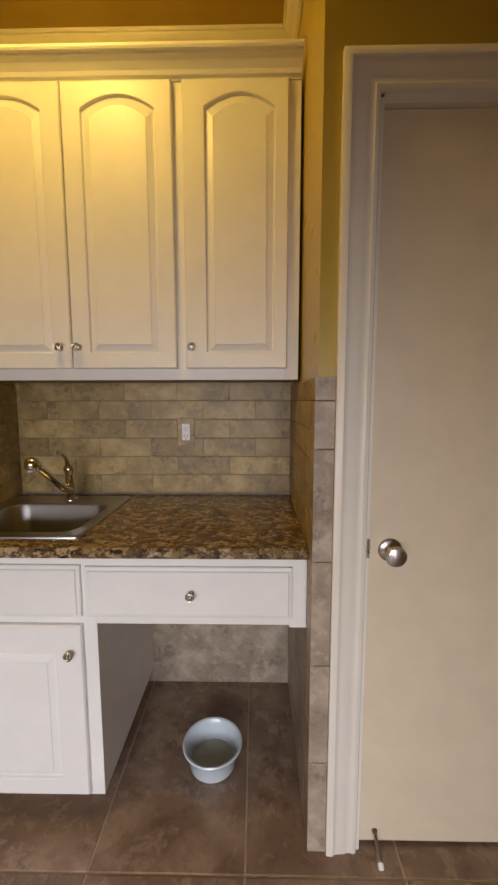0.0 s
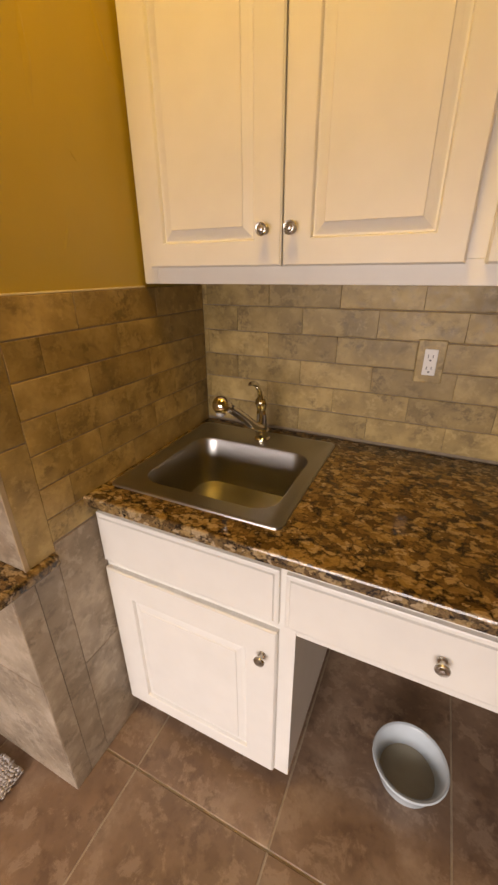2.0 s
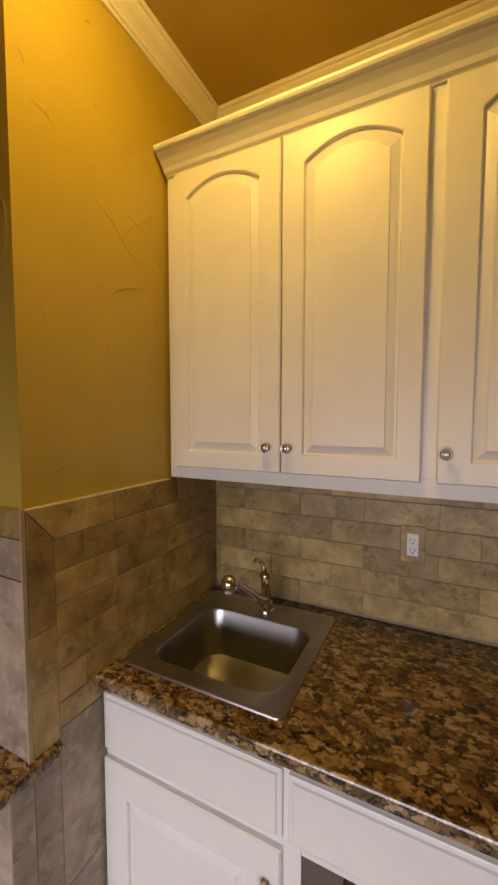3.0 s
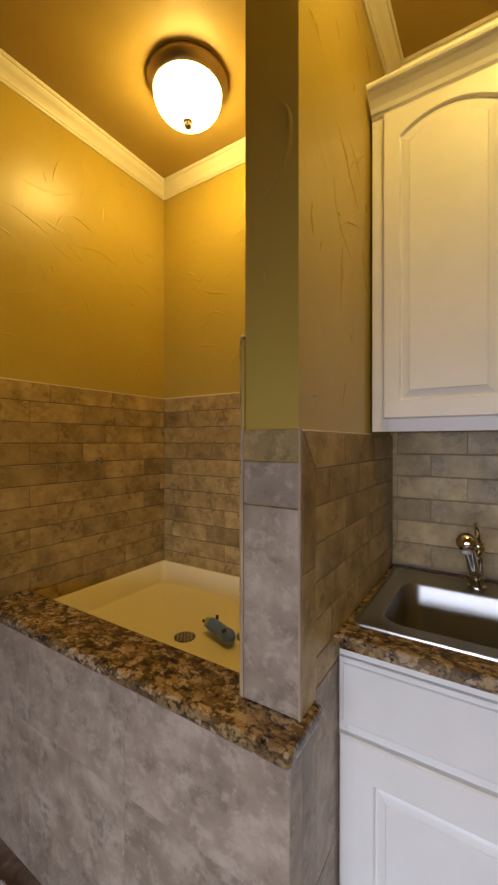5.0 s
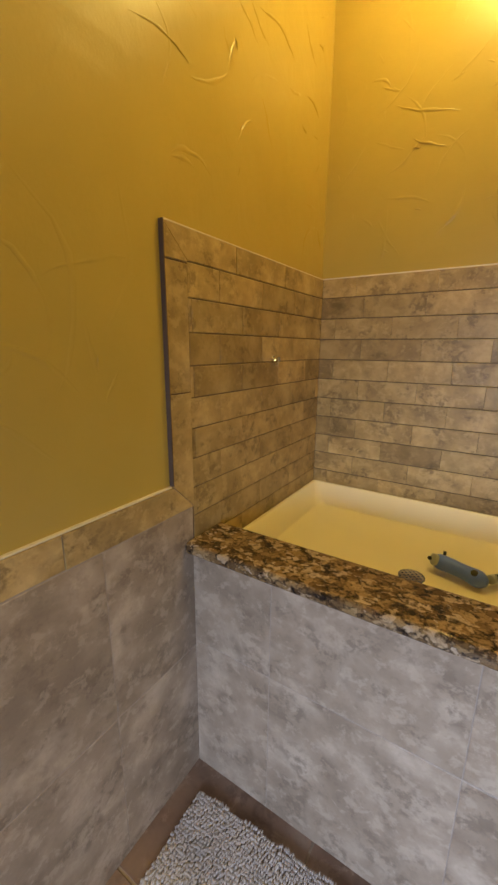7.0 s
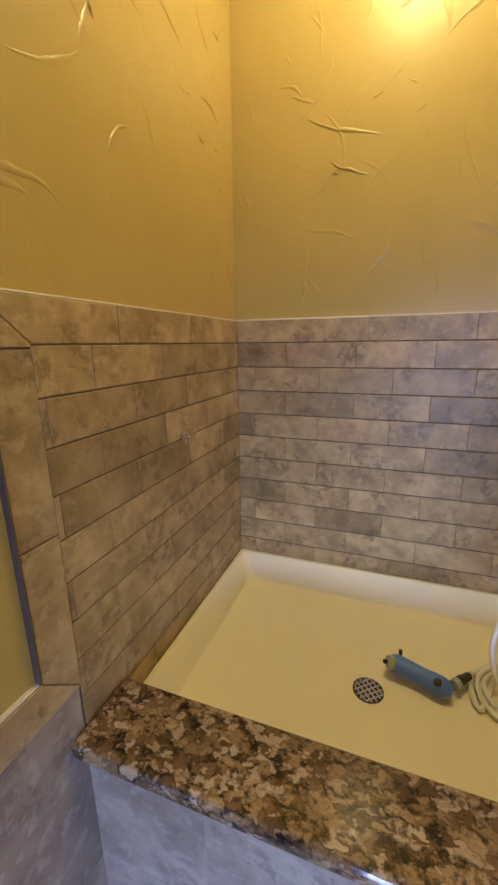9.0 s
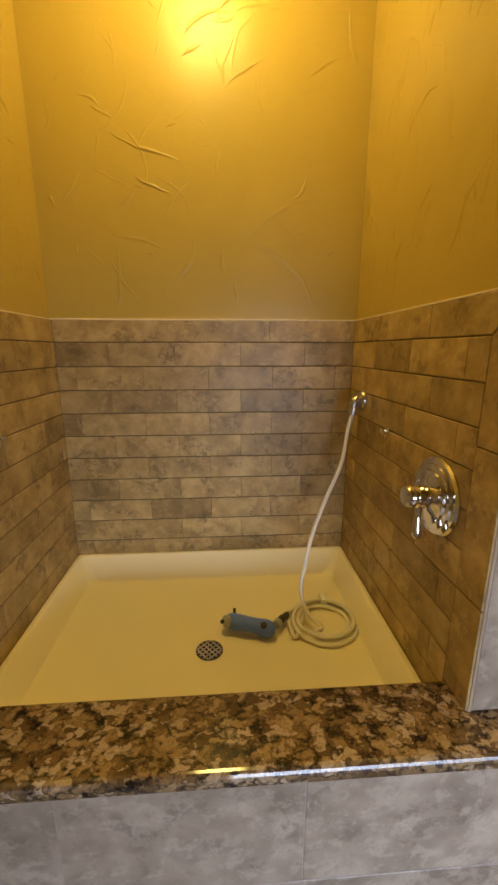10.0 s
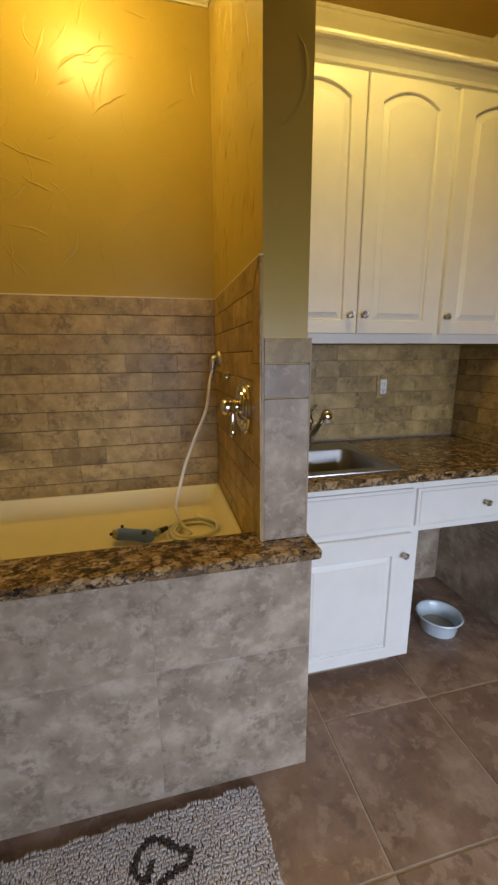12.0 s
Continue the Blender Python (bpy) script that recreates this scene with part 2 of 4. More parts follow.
def tube(bm, points, radii, n=14):
    pts = [Vector(p) for p in points]
    if isinstance(radii, (int, float)):
        radii = [radii] * len(pts)
    loops, side = [], None
    for i, p in enumerate(pts):
        d = (pts[min(i + 1, len(pts) - 1)] - pts[max(i - 1, 0)]).normalized()
        if side is None:
            side = d.orthogonal().normalized()
        side = (side - d * side.dot(d)).normalized()
        up = d.cross(side)
        loops.append([p + (side * math.cos(2 * math.pi * k / n) + up * math.sin(2 * math.pi * k / n)) * radii[i] for k in range(n)])
    return loft(bm, loops, cap_start=True, cap_end=True)


def sweep(path, closed, profile, place):
    """A moulding with mitred corners. path: (u, v) points; profile: (offset to the right of the path, height)."""
    pts = [Vector(p) for p in path]
    n = len(pts)
    loops = []
    for i, p in enumerate(pts):
        ns = []
        if closed or i > 0:
            ns.append((p - pts[i - 1]).normalized())
        if closed or i < n - 1:
            ns.append((pts[(i + 1) % n] - p).normalized())
        ns = [Vector((d.y, -d.x)) for d in ns]
        off = ns[0] if len(ns) == 1 else (ns[0] + ns[1]) / (1 + ns[0].dot(ns[1]))
        loops.append([place(p.x + off.x * s, p.y + off.y * s, h) for s, h in profile])
    if closed:
        loops.append(loops[0])
    bm = loft(bmesh.new(), loops, closed=True, cap_start=not closed, cap_end=not closed)
    bmesh.ops.remove_doubles(bm, verts=bm.verts, dist=1e-5)
    return bm


def rounded(x0, x1, y0, y1, r, z, k=6):
    out = []
    for cx, cy, a in ((x1 - r, y1 - r, 0), (x0 + r, y1 - r, 90), (x0 + r, y0 + r, 180), (x1 - r, y0 + r, 270)):
        for i in range(k + 1):
            t = radians(a + 90 * i / k)
            out.append(Vector((cx + r * math.cos(t), cy + r * math.sin(t), z)))
    return out


PIECES = {}


def piece(name, outline, thick, material, parent, place, u_axis, v_axis, lip=0.0016):
    """One tile: a flat piece with eased edges, lying on the plane at place. Alike outlines share a mesh."""
    cx = sum(p[0] for p in outline) / len(outline)
    cy = sum(p[1] for p in outline) / len(outline)
    local = [(round(p[0] - cx, 4), round(p[1] - cy, 4)) for p in outline]
    key = (name, tuple(local), thick, material.name)
    if key not in PIECES:
        pts = [Vector(p) for p in local]
        n = len(pts)
        inner = []
        for i, p in enumerate(pts):
            d1, d2 = (p - pts[i - 1]).normalized(), (pts[(i + 1) % n] - p).normalized()
            n1, n2 = Vector((-d1.y, d1.x)), Vector((-d2.y, d2.x))
            inset = (n1 + n2) / (1 + n1.dot(n2)) * lip
            inner.append(p + Vector((inset.x * 0.45, inset.y)))
        verts = [(p.x, p.y, 0) for p in pts] + [(p.x, p.y, thick - lip * 0.7) for p in pts] + [(p.x, p.y, thick) for p in inner]
        faces = [tuple(range(2 * n, 3 * n))]
        for r in (0, 1):
            for i in range(n):
                j = (i + 1) % n
                faces.append((r * n + i, r * n + j, (r + 1) * n + j, (r + 1) * n + i))
        me = bpy.data.meshes.new(name)
        me.from_pydata(verts, [], faces)
        me.materials.append(material)
        PIECES[key] = me
    u, v = Vector(u_axis), Vector(v_axis)
    w = u.cross(v)
    m = Matrix((u, v, w)).transposed().to_4x4()
    m.translation = Vector(place) + u * cx + v * cy
    ob = new(name, PIECES[key])
    ob.parent = parent
    ob.matrix_basis = m
    return ob


def rect(u0, v0, u1, v1, gap=0.003):
    g, h = (gap * 0.1 if gap == 0.003 else gap * 0.45), gap * 0.55
    return [(u0 + g, v0 + h), (u1 - g, v0 + h), (u1 - g, v1 - h), (u0 + g, v1 - h)]


def courses(u0, u1, v_top, v_bottom, height, width, start):
    """Running bond from the top row down; start: where a joint of the top row lies."""
    out, row, v = [], 0, v_top
    while v > v_bottom + 0.012:
        low = max(v - height, v_bottom)
        u = start + (row % 2) * width / 2
        u -= math.ceil((u - u0) / width) * width
        while u < u1:
            a, b = max(u, u0), min(u + width, u1)
            if b - a > 0.012:
                out.append((a, low, b, v))
            u += width
        v, row = low, row + 1
    return out


def fill(parent, place, u_axis, v_axis, rects, material, thick=0.01, gap=0.003, name="tile"):
    for r in rects:
        piece(name, rect(*r, gap=gap), thick, material, parent, place, u_axis, v_axis)


def side_piece(parent, x, facing, outline, material, thick=0.01):
    """A tile on a wall that faces +x (facing 1) or -x (facing -1); outline: (y, z) points, anticlockwise as seen from +x."""
    if facing > 0:
        return piece("tile", outline, thick, material, parent, (x, 0, 0), Y, Z)
    return piece("tile", [(-a, b) for a, b in reversed(outline)], thick, material, parent, (x, 0, 0), -Y, Z)


def backing(parent, x0, x1, y0, y1, z0, z1, material=GROUT):
    return part("grout", boxed(x0, x1, y0, y1, z0, z1), material, parent)


# ---- the shell of the room ----
X, Y, Z = Vector((1, 0, 0)), Vector((0, 1, 0)), Vector((0, 0, 1))
LEFT, RIGHT, BACK, NICHE_BACK = -2.115, 2.35, 1.86, 1.872
DOOR_Y, NICHE_L, NICHE_R = 1.172, -0.898, 0.358

floor = structure("floor", boxed(LEFT - 0.15, RIGHT + 0.15, SOUTH - 0.15, 2.05, -0.12, -0.003), DARK_GROUT, "brown stone-look tiled floor with tan joints", "floor")
ceiling = structure("ceiling", boxed(LEFT - 0.15, RIGHT + 0.15, SOUTH - 0.15, 2.05, CEILING, CEILING + 0.12), CEILING_PAINT, "smooth golden painted ceiling", "ceiling")
wall_left = structure("wall_left", boxed(LEFT - 0.13, LEFT, SOUTH, 2.0, 0, CEILING), PAINT, "golden trowelled plaster wall with tiled lower part", "wall")
wall_back = structure("wall_back", boxed(LEFT, -1.03, BACK, 2.0, 0, CEILING), PAINT, "golden trowelled wall above brick-pattern travertine tiles", "wall")
wall_niche = structure("wall_niche", boxed(NICHE_L, NICHE_R, NICHE_BACK, 2.0, 0, CEILING), PAINT, "niche wall with a tiled backsplash", "wall")
partition = structure("wall_partition", boxed(-1.03, NICHE_L, 1.034, 2.0, 0, CEILING), PAINT, "narrow golden partition wall with tiled lower part", "wall")
pony = structure("wall_pony", boxed(LEFT, -0.8985, 0.985, 1.1, 0, 0.797), GROUT, "low wall clad in large travertine tiles", "wall")
bm = boxed(NICHE_R, 0.4935, DOOR_Y, 2.0, 0, CEILING)
box(bm, 0.4935, 1.2865, DOOR_Y, DOOR_Y + 0.13, 2.113, CEILING)
box(bm, 1.2865, RIGHT, DOOR_Y, DOOR_Y + 0.13, 0, CEILING)
wall_door = structure("wall_door", bm, PAINT, "golden wall around a closed door", "wall")
# right and south walls are unseen, set far out to lessen bounced light
wall_right = structure("wall_right", boxed(RIGHT, RIGHT + 0.13, SOUTH, DOOR_Y + 0.13, 0, CEILING), PAINT, "plain golden wall out of view, place assumed", "wall")
bm = boxed(LEFT - 0.13, WINDOW[0], SOUTH - 0.13, SOUTH, 0, CEILING)
box(bm, WINDOW[1], RIGHT + 0.13, SOUTH - 0.13, SOUTH, 0, CEILING)
box(bm, WINDOW[0], WINDOW[1], SOUTH - 0.13, SOUTH, 0, WINDOW[2])
box(bm, WINDOW[0], WINDOW[1], SOUTH - 0.13, SOUTH, WINDOW[3], CEILING)
wall_south = structure("wall_south", bm, PAINT, "golden wall out of view with an assumed window opening", "wall")

# crown moulding all round, with mitred corners
outline = [(LEFT, SOUTH), (LEFT, BACK), (-1.03, BACK), (-1.03, 1.034), (NICHE_L, 1.034), (NICHE_L, NICHE_BACK), (NICHE_R, NICHE_BACK), (NICHE_R, DOOR_Y), (RIGHT, DOOR_Y), (RIGHT, SOUTH)]
crown = [(-0.002, -0.068), (0.006, -0.068), (0.009, -0.061), (0.014, -0.059), (0.018, -0.051), (0.027, -0.040), (0.040, -0.028), (0.048, -0.018), (0.050, -0.012), (0.056, -0.011), (0.060, -0.005), (0.060, 0.002), (-0.002, 0.002)]
structure("trim_crown", sweep(outline, True, crown, lambda u, v, h: Vector((u, v, CEILING + h))), TRIM, "cream painted crown moulding", "moulding")

# the door and its casing
door_1 = tagged(thing("door_1", (0.88, 1.23, 0), "closed plain cream door in a moulded casing", "door"), kind="structure")
part("door_leaf", boxed(0.508, 1.272, 1.187, 1.224, 0.012, 2.088, bevel=0.003), DOOR_PAINT, door_1)
casing = [(0.0, 0.0), (0.0, 0.017), (0.006, 0.020), (0.020, 0.020), (0.024, 0.016), (0.034, 0.014), (0.056, 0.013), (0.062, 0.010), (0.075, 0.010), (0.080, 0.013), (0.090, 0.011), (0.093, 0.006), (0.093, 0.0)]
part("casing", sweep([(0.404, 0.0), (0.404, 2.205), (1.376, 2.205), (1.376, 0.0)], False, casing, lambda u, v, h: Vector((u, DOOR_Y - 0.0005 - h, v))), TRIM, door_1, "cream moulded casing", True)
bm = boxed(0.494, 0.507, DOOR_Y - 0.001, 1.302, 0, 2.103)
box(bm, 1.273, 1.286, DOOR_Y - 0.001, 1.302, 0, 2.103)
box(bm, 0.507, 1.273, DOOR_Y - 0.001, 1.302, 2.0895, 2.1125)
part("jamb", bm, TRIM, door_1)
knob = part("door_knob", lathe(bmesh.new(), [(0.033, 0), (0.033, 0.004), (0.028, 0.008), (0.013, 0.011), (0.011, 0.026), (0.018, 0.034), (0.027, 0.043), (0.029, 0.052), (0.025, 0.060), (0.012, 0.064), (0.0, 0.065)], axis_at((0.570, 1.187, 0.948), -Y)), NICKEL, door_1, "satin nickel door knob", True)
part("strike_plate", boxed(0.5005, 0.5085, 1.1695, 1.184, 0.93, 0.985, bevel=0.001), NICKEL, door_1, "dull metal strike plate")
stop = part("door_stop", lathe(bmesh.new(), [(0.009, 0), (0.009, 0.006), (0.0055, 0.008), (0.0055, 0.05), (0.0085, 0.052), (0.0085, 0.066), (0.006, 0.069)], axis_at((0.558, 1.187, 0.05), (0.01, -0.82, -0.5)), 16), NICKEL, door_1, "small sprung metal door stop", True)
part("rubber_tip", lathe(bmesh.new(), [(0.008, 0), (0.009, 0.004), (0.0085, 0.013), (0.005, 0.016)], axis_at(Vector((0.558, 1.187, 0.05)) + Vector((0.01, -0.82, -0.5)).normalized() * 0.069, (0.01, -0.82, -0.5)), 16), PLASTIC, stop, "white rubber tip", True)

# unseen window, added behind the walk to account for the daylight
unseen_window = tagged(thing("unseen_window", ((WINDOW[0] + WINDOW[1]) / 2, SOUTH - 0.06, WINDOW[2]), "assumed wide window opening in a cream frame, out of view", "window"), kind="structure")
bm = boxed(WINDOW[0], WINDOW[0] + 0.05, SOUTH - 0.1, SOUTH + 0.012, WINDOW[2], WINDOW[3], bevel=0.004)
box(bm, WINDOW[1] - 0.05, WINDOW[1], SOUTH - 0.1, SOUTH + 0.012, WINDOW[2], WINDOW[3], bevel=0.004)
box(bm, WINDOW[0] + 0.05, WINDOW[1] - 0.05, SOUTH - 0.1, SOUTH + 0.01, WINDOW[2], WINDOW[2] + 0.05, bevel=0.004)
box(bm, WINDOW[0] + 0.05, WINDOW[1] - 0.05, SOUTH - 0.1, SOUTH + 0.01, WINDOW[3] - 0.05, WINDOW[3], bevel=0.004)
part("window_frame", bm, TRIM, unseen_window)


# trowel ridges in the plaster
def ridges(name, parent, place, u_axis, v_axis, w, h, count, seed, upright=False, reach=1.0):
    rnd = random.Random(seed)
    u, v = Vector(u_axis), Vector(v_axis)
    n = u.cross(v)
    verts, faces = [], []
    for _ in range(count):
        cu, cv = rnd.uniform(0.02, w - 0.02), rnd.uniform(0.02, h - 0.02)
        length = rnd.choice((0.06, 0.09, 0.14, 0.2) if upright else (0.035, 0.05, 0.09, 0.14, 0.2, 0.26)) * reach
        a = rnd.gauss(math.pi / 2, 0.25) if upright else rnd.uniform(0, math.pi)
        bend = rnd.uniform(-9, 9) / reach
        width, high = rnd.uniform(0.003, 0.006) * reach ** 0.5, rnd.uniform(0.0022, 0.0052) / reach ** 0.8
        width = min(width, length * 0.055)
        base = len(verts)
        steps = 9
        pu, pv, skip = cu, cv, False
        for k in range(steps):
            t = k / (steps - 1)
            s = math.sin(math.pi * min(max(t, 0.03), 0.97)) ** 0.7
            side = Vector((-math.sin(a), math.cos(a)))
            lift = high * s * rnd.uniform(0.45, 1.15)
            spread = s * rnd.uniform(0.6, 1.25)
            for off, hh in ((-width * spread * 1.9, -0.0004), (-width * 0.3 * spread, lift), (width * spread, -0.0004)):
                qu, qv = pu + side.x * off, pv + side.y * off
                skip |= not (0.006 < qu < w - 0.006 and 0.004 < qv < h - 0.004)
                verts.append(Vector(place) + u * qu + v * qv + n * hh)
            a += bend * length / steps + rnd.gauss(0, 0.13)
            pu += math.cos(a) * length / steps
            pv += math.sin(a) * length / steps
        if skip:
            del verts[base:]
            continue
        for k in range(steps - 1):
            for i in (0, 1):
                q = base + k * 3 + i
                faces.append((q, q + 1, q + 4, q + 3))
    me = bpy.data.meshes.new(name)
    me.from_pydata([tuple(p) for p in verts], [], faces)
    me.materials.append(PAINT)
    me.polygons.foreach_set("use_smooth", [True] * len(me.polygons))
    ob = new(name, me)
    ob.parent = parent
    return tagged(ob, "raised trowel marks in the plaster", kind="stuff")


ridges("trowel_mark", wall_back, (LEFT, BACK, 1.655), X, Z, 1.08, 1.1, 84, 3)
ridges("trowel_mark", wall_back, (LEFT, BACK, 1.655), X, Z, 1.08, 1.1, 8, 33, reach=1.6)
ridges("trowel_mark", wall_left, (LEFT, -1.045, 1.66), Y, Z, 2.9, 1.08, 150, 5)
ridges("trowel_mark", wall_left, (LEFT, -1.0, 1.012), Y, Z, 1.9, 0.64, 24, 6)
ridges("trowel_mark", wall_left, (LEFT, -0.2, 1.03), Y, Z, 1.08, 1.3, 34, 21, reach=1.9)
ridges("trowel_mark", partition, (-1.03, 1.85, 1.655), -Y, Z, 0.8, 1.1, 100, 7, True)
ridges("trowel_mark", partition, (NICHE_L, 1.05, 1.43), Y, Z, 0.8, 1.3, 34, 8)
ridges("trowel_mark", partition, (-1.022, 1.034, 1.45), X, Z, 0.118, 1.28, 7, 41)
ridges("trowel_mark", wall_door, (NICHE_R, 1.78, 1.45), -Y, Z, 0.6, 1.3, 14, 9)


# ---- upper cabinet in the niche ----
def arched(x0, x1, z0, z1, rise, y, inset=0.0, k=14):
    """Loop of a panel with an arched top: up the right side, over the arch, down the left."""
    x0, x1, z0, z1 = x0 + inset, x1 - inset, z0 + inset, z1 - inset
    pts = [Vector((x0, y, z0)), Vector((x1, y, z0))]
    for i in range(k + 1):
        t = i / k
        s = 1 - (2 * t - 1) ** 2
        pts.append(Vector((x1 + (x0 - x1) * t, y, z1 + rise * s)))
    return pts


def raised_door(x0, x1, z0, z1, y, rise, stiles, rail_b, rail_t, parent, knob_at):
    """A cabinet door with a raised panel; y: its front face."""
    k = 14
    outer = [Vector((x0, y, z0)), Vector((x1, y, z0))] + [Vector((x1 + (x0 - x1) * i / k, y, z1)) for i in range(k + 1)]
    px0, px1, pz0, pz1 = x0 + stiles[0], x1 - stiles[1], z0 + rail_b, z1 - rail_t
    shrink = lambda pts, d: [Vector((min(max(p.x, x0 + d), x1 - d), y, min(max(p.z, z0 + d), z1 - d))) for p in pts]
    back = [Vector((p.x, y + 0.02, p.z)) for p in outer]
    side = [Vector((p.x, y + 0.005, p.z)) for p in outer]
    frame_loops = [back, side, shrink(outer, 0.004), arched(px0, px1, pz0, pz1, rise, y), arched(px0, px1, pz0, pz1, rise, y + 0.002, 0.002), arched(px0, px1, pz0, pz1, rise, y + 0.0105, 0.004)]
    leaf = part("door", loft(bmesh.new(), frame_loops, cap_start=True), WHITE, parent)
    panel_loops = [arched(px0, px1, pz0, pz1, rise, y + 0.014, 0.003), arched(px0, px1, pz0, pz1, rise, y + 0.0105, 0.0042), arched(px0, px1, pz0, pz1, rise, y + 0.0105, 0.008), arched(px0, px1, pz0, pz1, rise * 0.97, y + 0.007, 0.016), arched(px0, px1, pz0, pz1, rise * 0.93, y + 0.003, 0.029), arched(px0, px1, pz0, pz1, rise * 0.92, y + 0.0005, 0.031)]
    part("panel", loft(bmesh.new(), panel_loops, cap_start=True, cap_end=True), WHITE, leaf)
    if knob_at:
        cabinet_knob(leaf, (knob_at[0], y, knob_at[1]))
    return leaf


def cabinet_knob(parent, place):
    prof = [(0.010, 0), (0.009, 0.003), (0.0055, 0.005), (0.005, 0.012), (0.009, 0.017), (0.0135, 0.0195), (0.0145, 0.023), (0.0132, 0.026), (0.0112, 0.0255), (0.0102, 0.0242), (0.008, 0.0247), (0.0055, 0.028), (0.0, 0.029)]
    return part("knob", lathe(bmesh.new(), prof, axis_at(place, -Y), 24), NICKEL, parent, "ringed satin nickel knob", True)


UZ0, UZ1, UY = 1.441, 2.46, 1.56
UL, UR = NICHE_L + 0.0115, NICHE_R - 0.0115
upper = thing("wall_cabinet", (-0.27, 1.7, UZ0), "cream-white wall cabinet with three arched raised-panel doors and crown", "cabinet")
part("body", boxed(UL, UR, UY + 0.02, NICHE_BACK - 0.001, UZ0 + 0.012, UZ1), WHITE, upper)
bm = boxed(UL, -0.838, UY, UY + 0.02, UZ0, UZ1, bevel=0.0015)
box(bm, 0.296, UR, UY, UY + 0.02, UZ0, UZ1, bevel=0.0015)
box(bm, -0.1, -0.05, UY + 0.0006, UY + 0.02, UZ0 + 0.05, UZ1)
box(bm, -0.838, 0.296, UY + 0.0003, UY + 0.02, UZ0, UZ0 + 0.05, bevel=0.0015)
box(bm, -0.838, 0.296, UY + 0.0003, UY + 0.02, UZ1 - 0.05, UZ1)
part("face_frame", bm, WHITE, upper)
DF = UY - 0.02
for x0, x1, knob_x, stiles in ((-0.848, -0.4735, -0.512, (0.047, 0.066)), (-0.4695, -0.092, -0.446, (0.064, 0.058)), (-0.058, 0.304, -0.036, (0.074, 0.045))):
    raised_door(x0, x1, 1.481, 2.434, DF, 0.044, stiles, 0.055, 0.087, upper, (knob_x, 1.557))
cap = [(0.0, 0.0), (0.006, 0.0), (0.010, 0.006), (0.018, 0.009), (0.024, 0.02), (0.040, 0.036), (0.052, 0.044), (0.056, 0.050), (0.066, 0.052), (0.070, 0.058), (0.070, 0.066), (0.0, 0.066)]
part("crown", sweep([(UL, UY), (UR, UY)], False, cap, lambda u, v, h: Vector((u, v, 2.437 + h))), WHITE, upper, "moulded crown")
part("top_board", boxed(UL + 0.001, UR - 0.001, UY, NICHE_BACK - 0.002, 2.485, 2.498), WHITE, upper)
# darker than the white body, to cut bounce and deepen the backsplash's shade
part("underside", boxed(UL + 0.002, UR - 0.002, UY + 0.02, NICHE_BACK - 0.003, UZ0 + 0.004, UZ0 + 0.0115), SHADE, upper, "dark brown underside")

# ---- base cabinet, drawer unit and worktop ----
CF, CY = 1.232, 1.25
base = thing("base_cabinet", (-0.6, 1.55, 0), "white sink base cabinet with a raised-panel door", "cabinet")
CR = -0.300
part("side_panel", boxed(-0.886, -0.868, CY + 0.02, NICHE_BACK - 0.012, 0.085, 0.903), WHITE, base)
part("side_panel", boxed(CR - 0.02, CR - 0.001, CY + 0.02, NICHE_BACK - 0.012, 0.085, 0.903), WHITE, base)
part("bottom_panel", boxed(-0.868, CR - 0.02, CY + 0.02, NICHE_BACK - 0.012, 0.085, 0.103), WHITE, base)
part("back_panel", boxed(-0.868, CR - 0.02, NICHE_BACK - 0.03, NICHE_BACK - 0.012, 0.103, 0.7), WHITE, base)
bm = boxed(-0.886, -0.862, CY, CY + 0.02, 0.085, 0.904, bevel=0.001)
box(bm, -0.352, CR, CY, CY + 0.02, 0.085, 0.904, bevel=0.001)
box(bm, -0.862, -0.352, CY + 0.0005, CY + 0.02, 0.865, 0.904)
box(bm, -0.862, -0.352, CY + 0.0005, CY + 0.02, 0.665, 0.725)
box(bm, -0.862, -0.352, CY + 0.0005, CY + 0.02, 0.085, 0.13)
part("face_frame", bm, WHITE, base)
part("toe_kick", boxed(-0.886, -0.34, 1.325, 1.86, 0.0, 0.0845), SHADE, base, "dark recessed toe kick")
raised_door(-0.881, -0.342, 0.100, 0.682, CF, 0.0, (0.083, 0.083), 0.055, 0.092, base, (-0.378, 0.594))


def drawer_front(x0, x1, z0, z1, parent, name="drawer_front"):
    loops = []
    for d, y in ((0.0, CF + 0.018), (0.0, CF + 0.007), (0.004, CF + 0.005), (0.010, CF + 0.004), (0.013, CF), (0.02, CF)):
        loops.append([Vector((x0 + d, y, z0 + d)), Vector((x1 - d, y, z0 + d)), Vector((x1 - d, y, z1 - d)), Vector((x0 + d, y, z1 - d))])
    return part(name, loft(bmesh.new(), loops, cap_start=True, cap_end=True), WHITE, parent)


drawer_front(-0.882, -0.342, 0.708, 0.872, base)
unit = thing("drawer_unit", (0.02, 1.5, 0.69), "white single-drawer unit spanning an open knee space", "drawer unit")
part("body", boxed(CR + 0.001, UR, CY + 0.02, 1.8, 0.692, 0.903), WHITE, unit)
bm = boxed(CR + 0.0005, UR, CY, CY + 0.02, 0.866, 0.904, bevel=0.001)
box(bm, CR + 0.0005, UR, CY, CY + 0.02, 0.68, 0.722, bevel=0.001)
box(bm, 0.295, UR + 0.0005, CY - 0.0005, CY + 0.02, 0.672, 0.9035, bevel=0.001)
part("face_frame", bm, WHITE, unit)
front = drawer_front(-0.326, 0.303, 0.708, 0.868, unit, "drawer")
cabinet_knob(front, (-0.003, CF, 0.788))


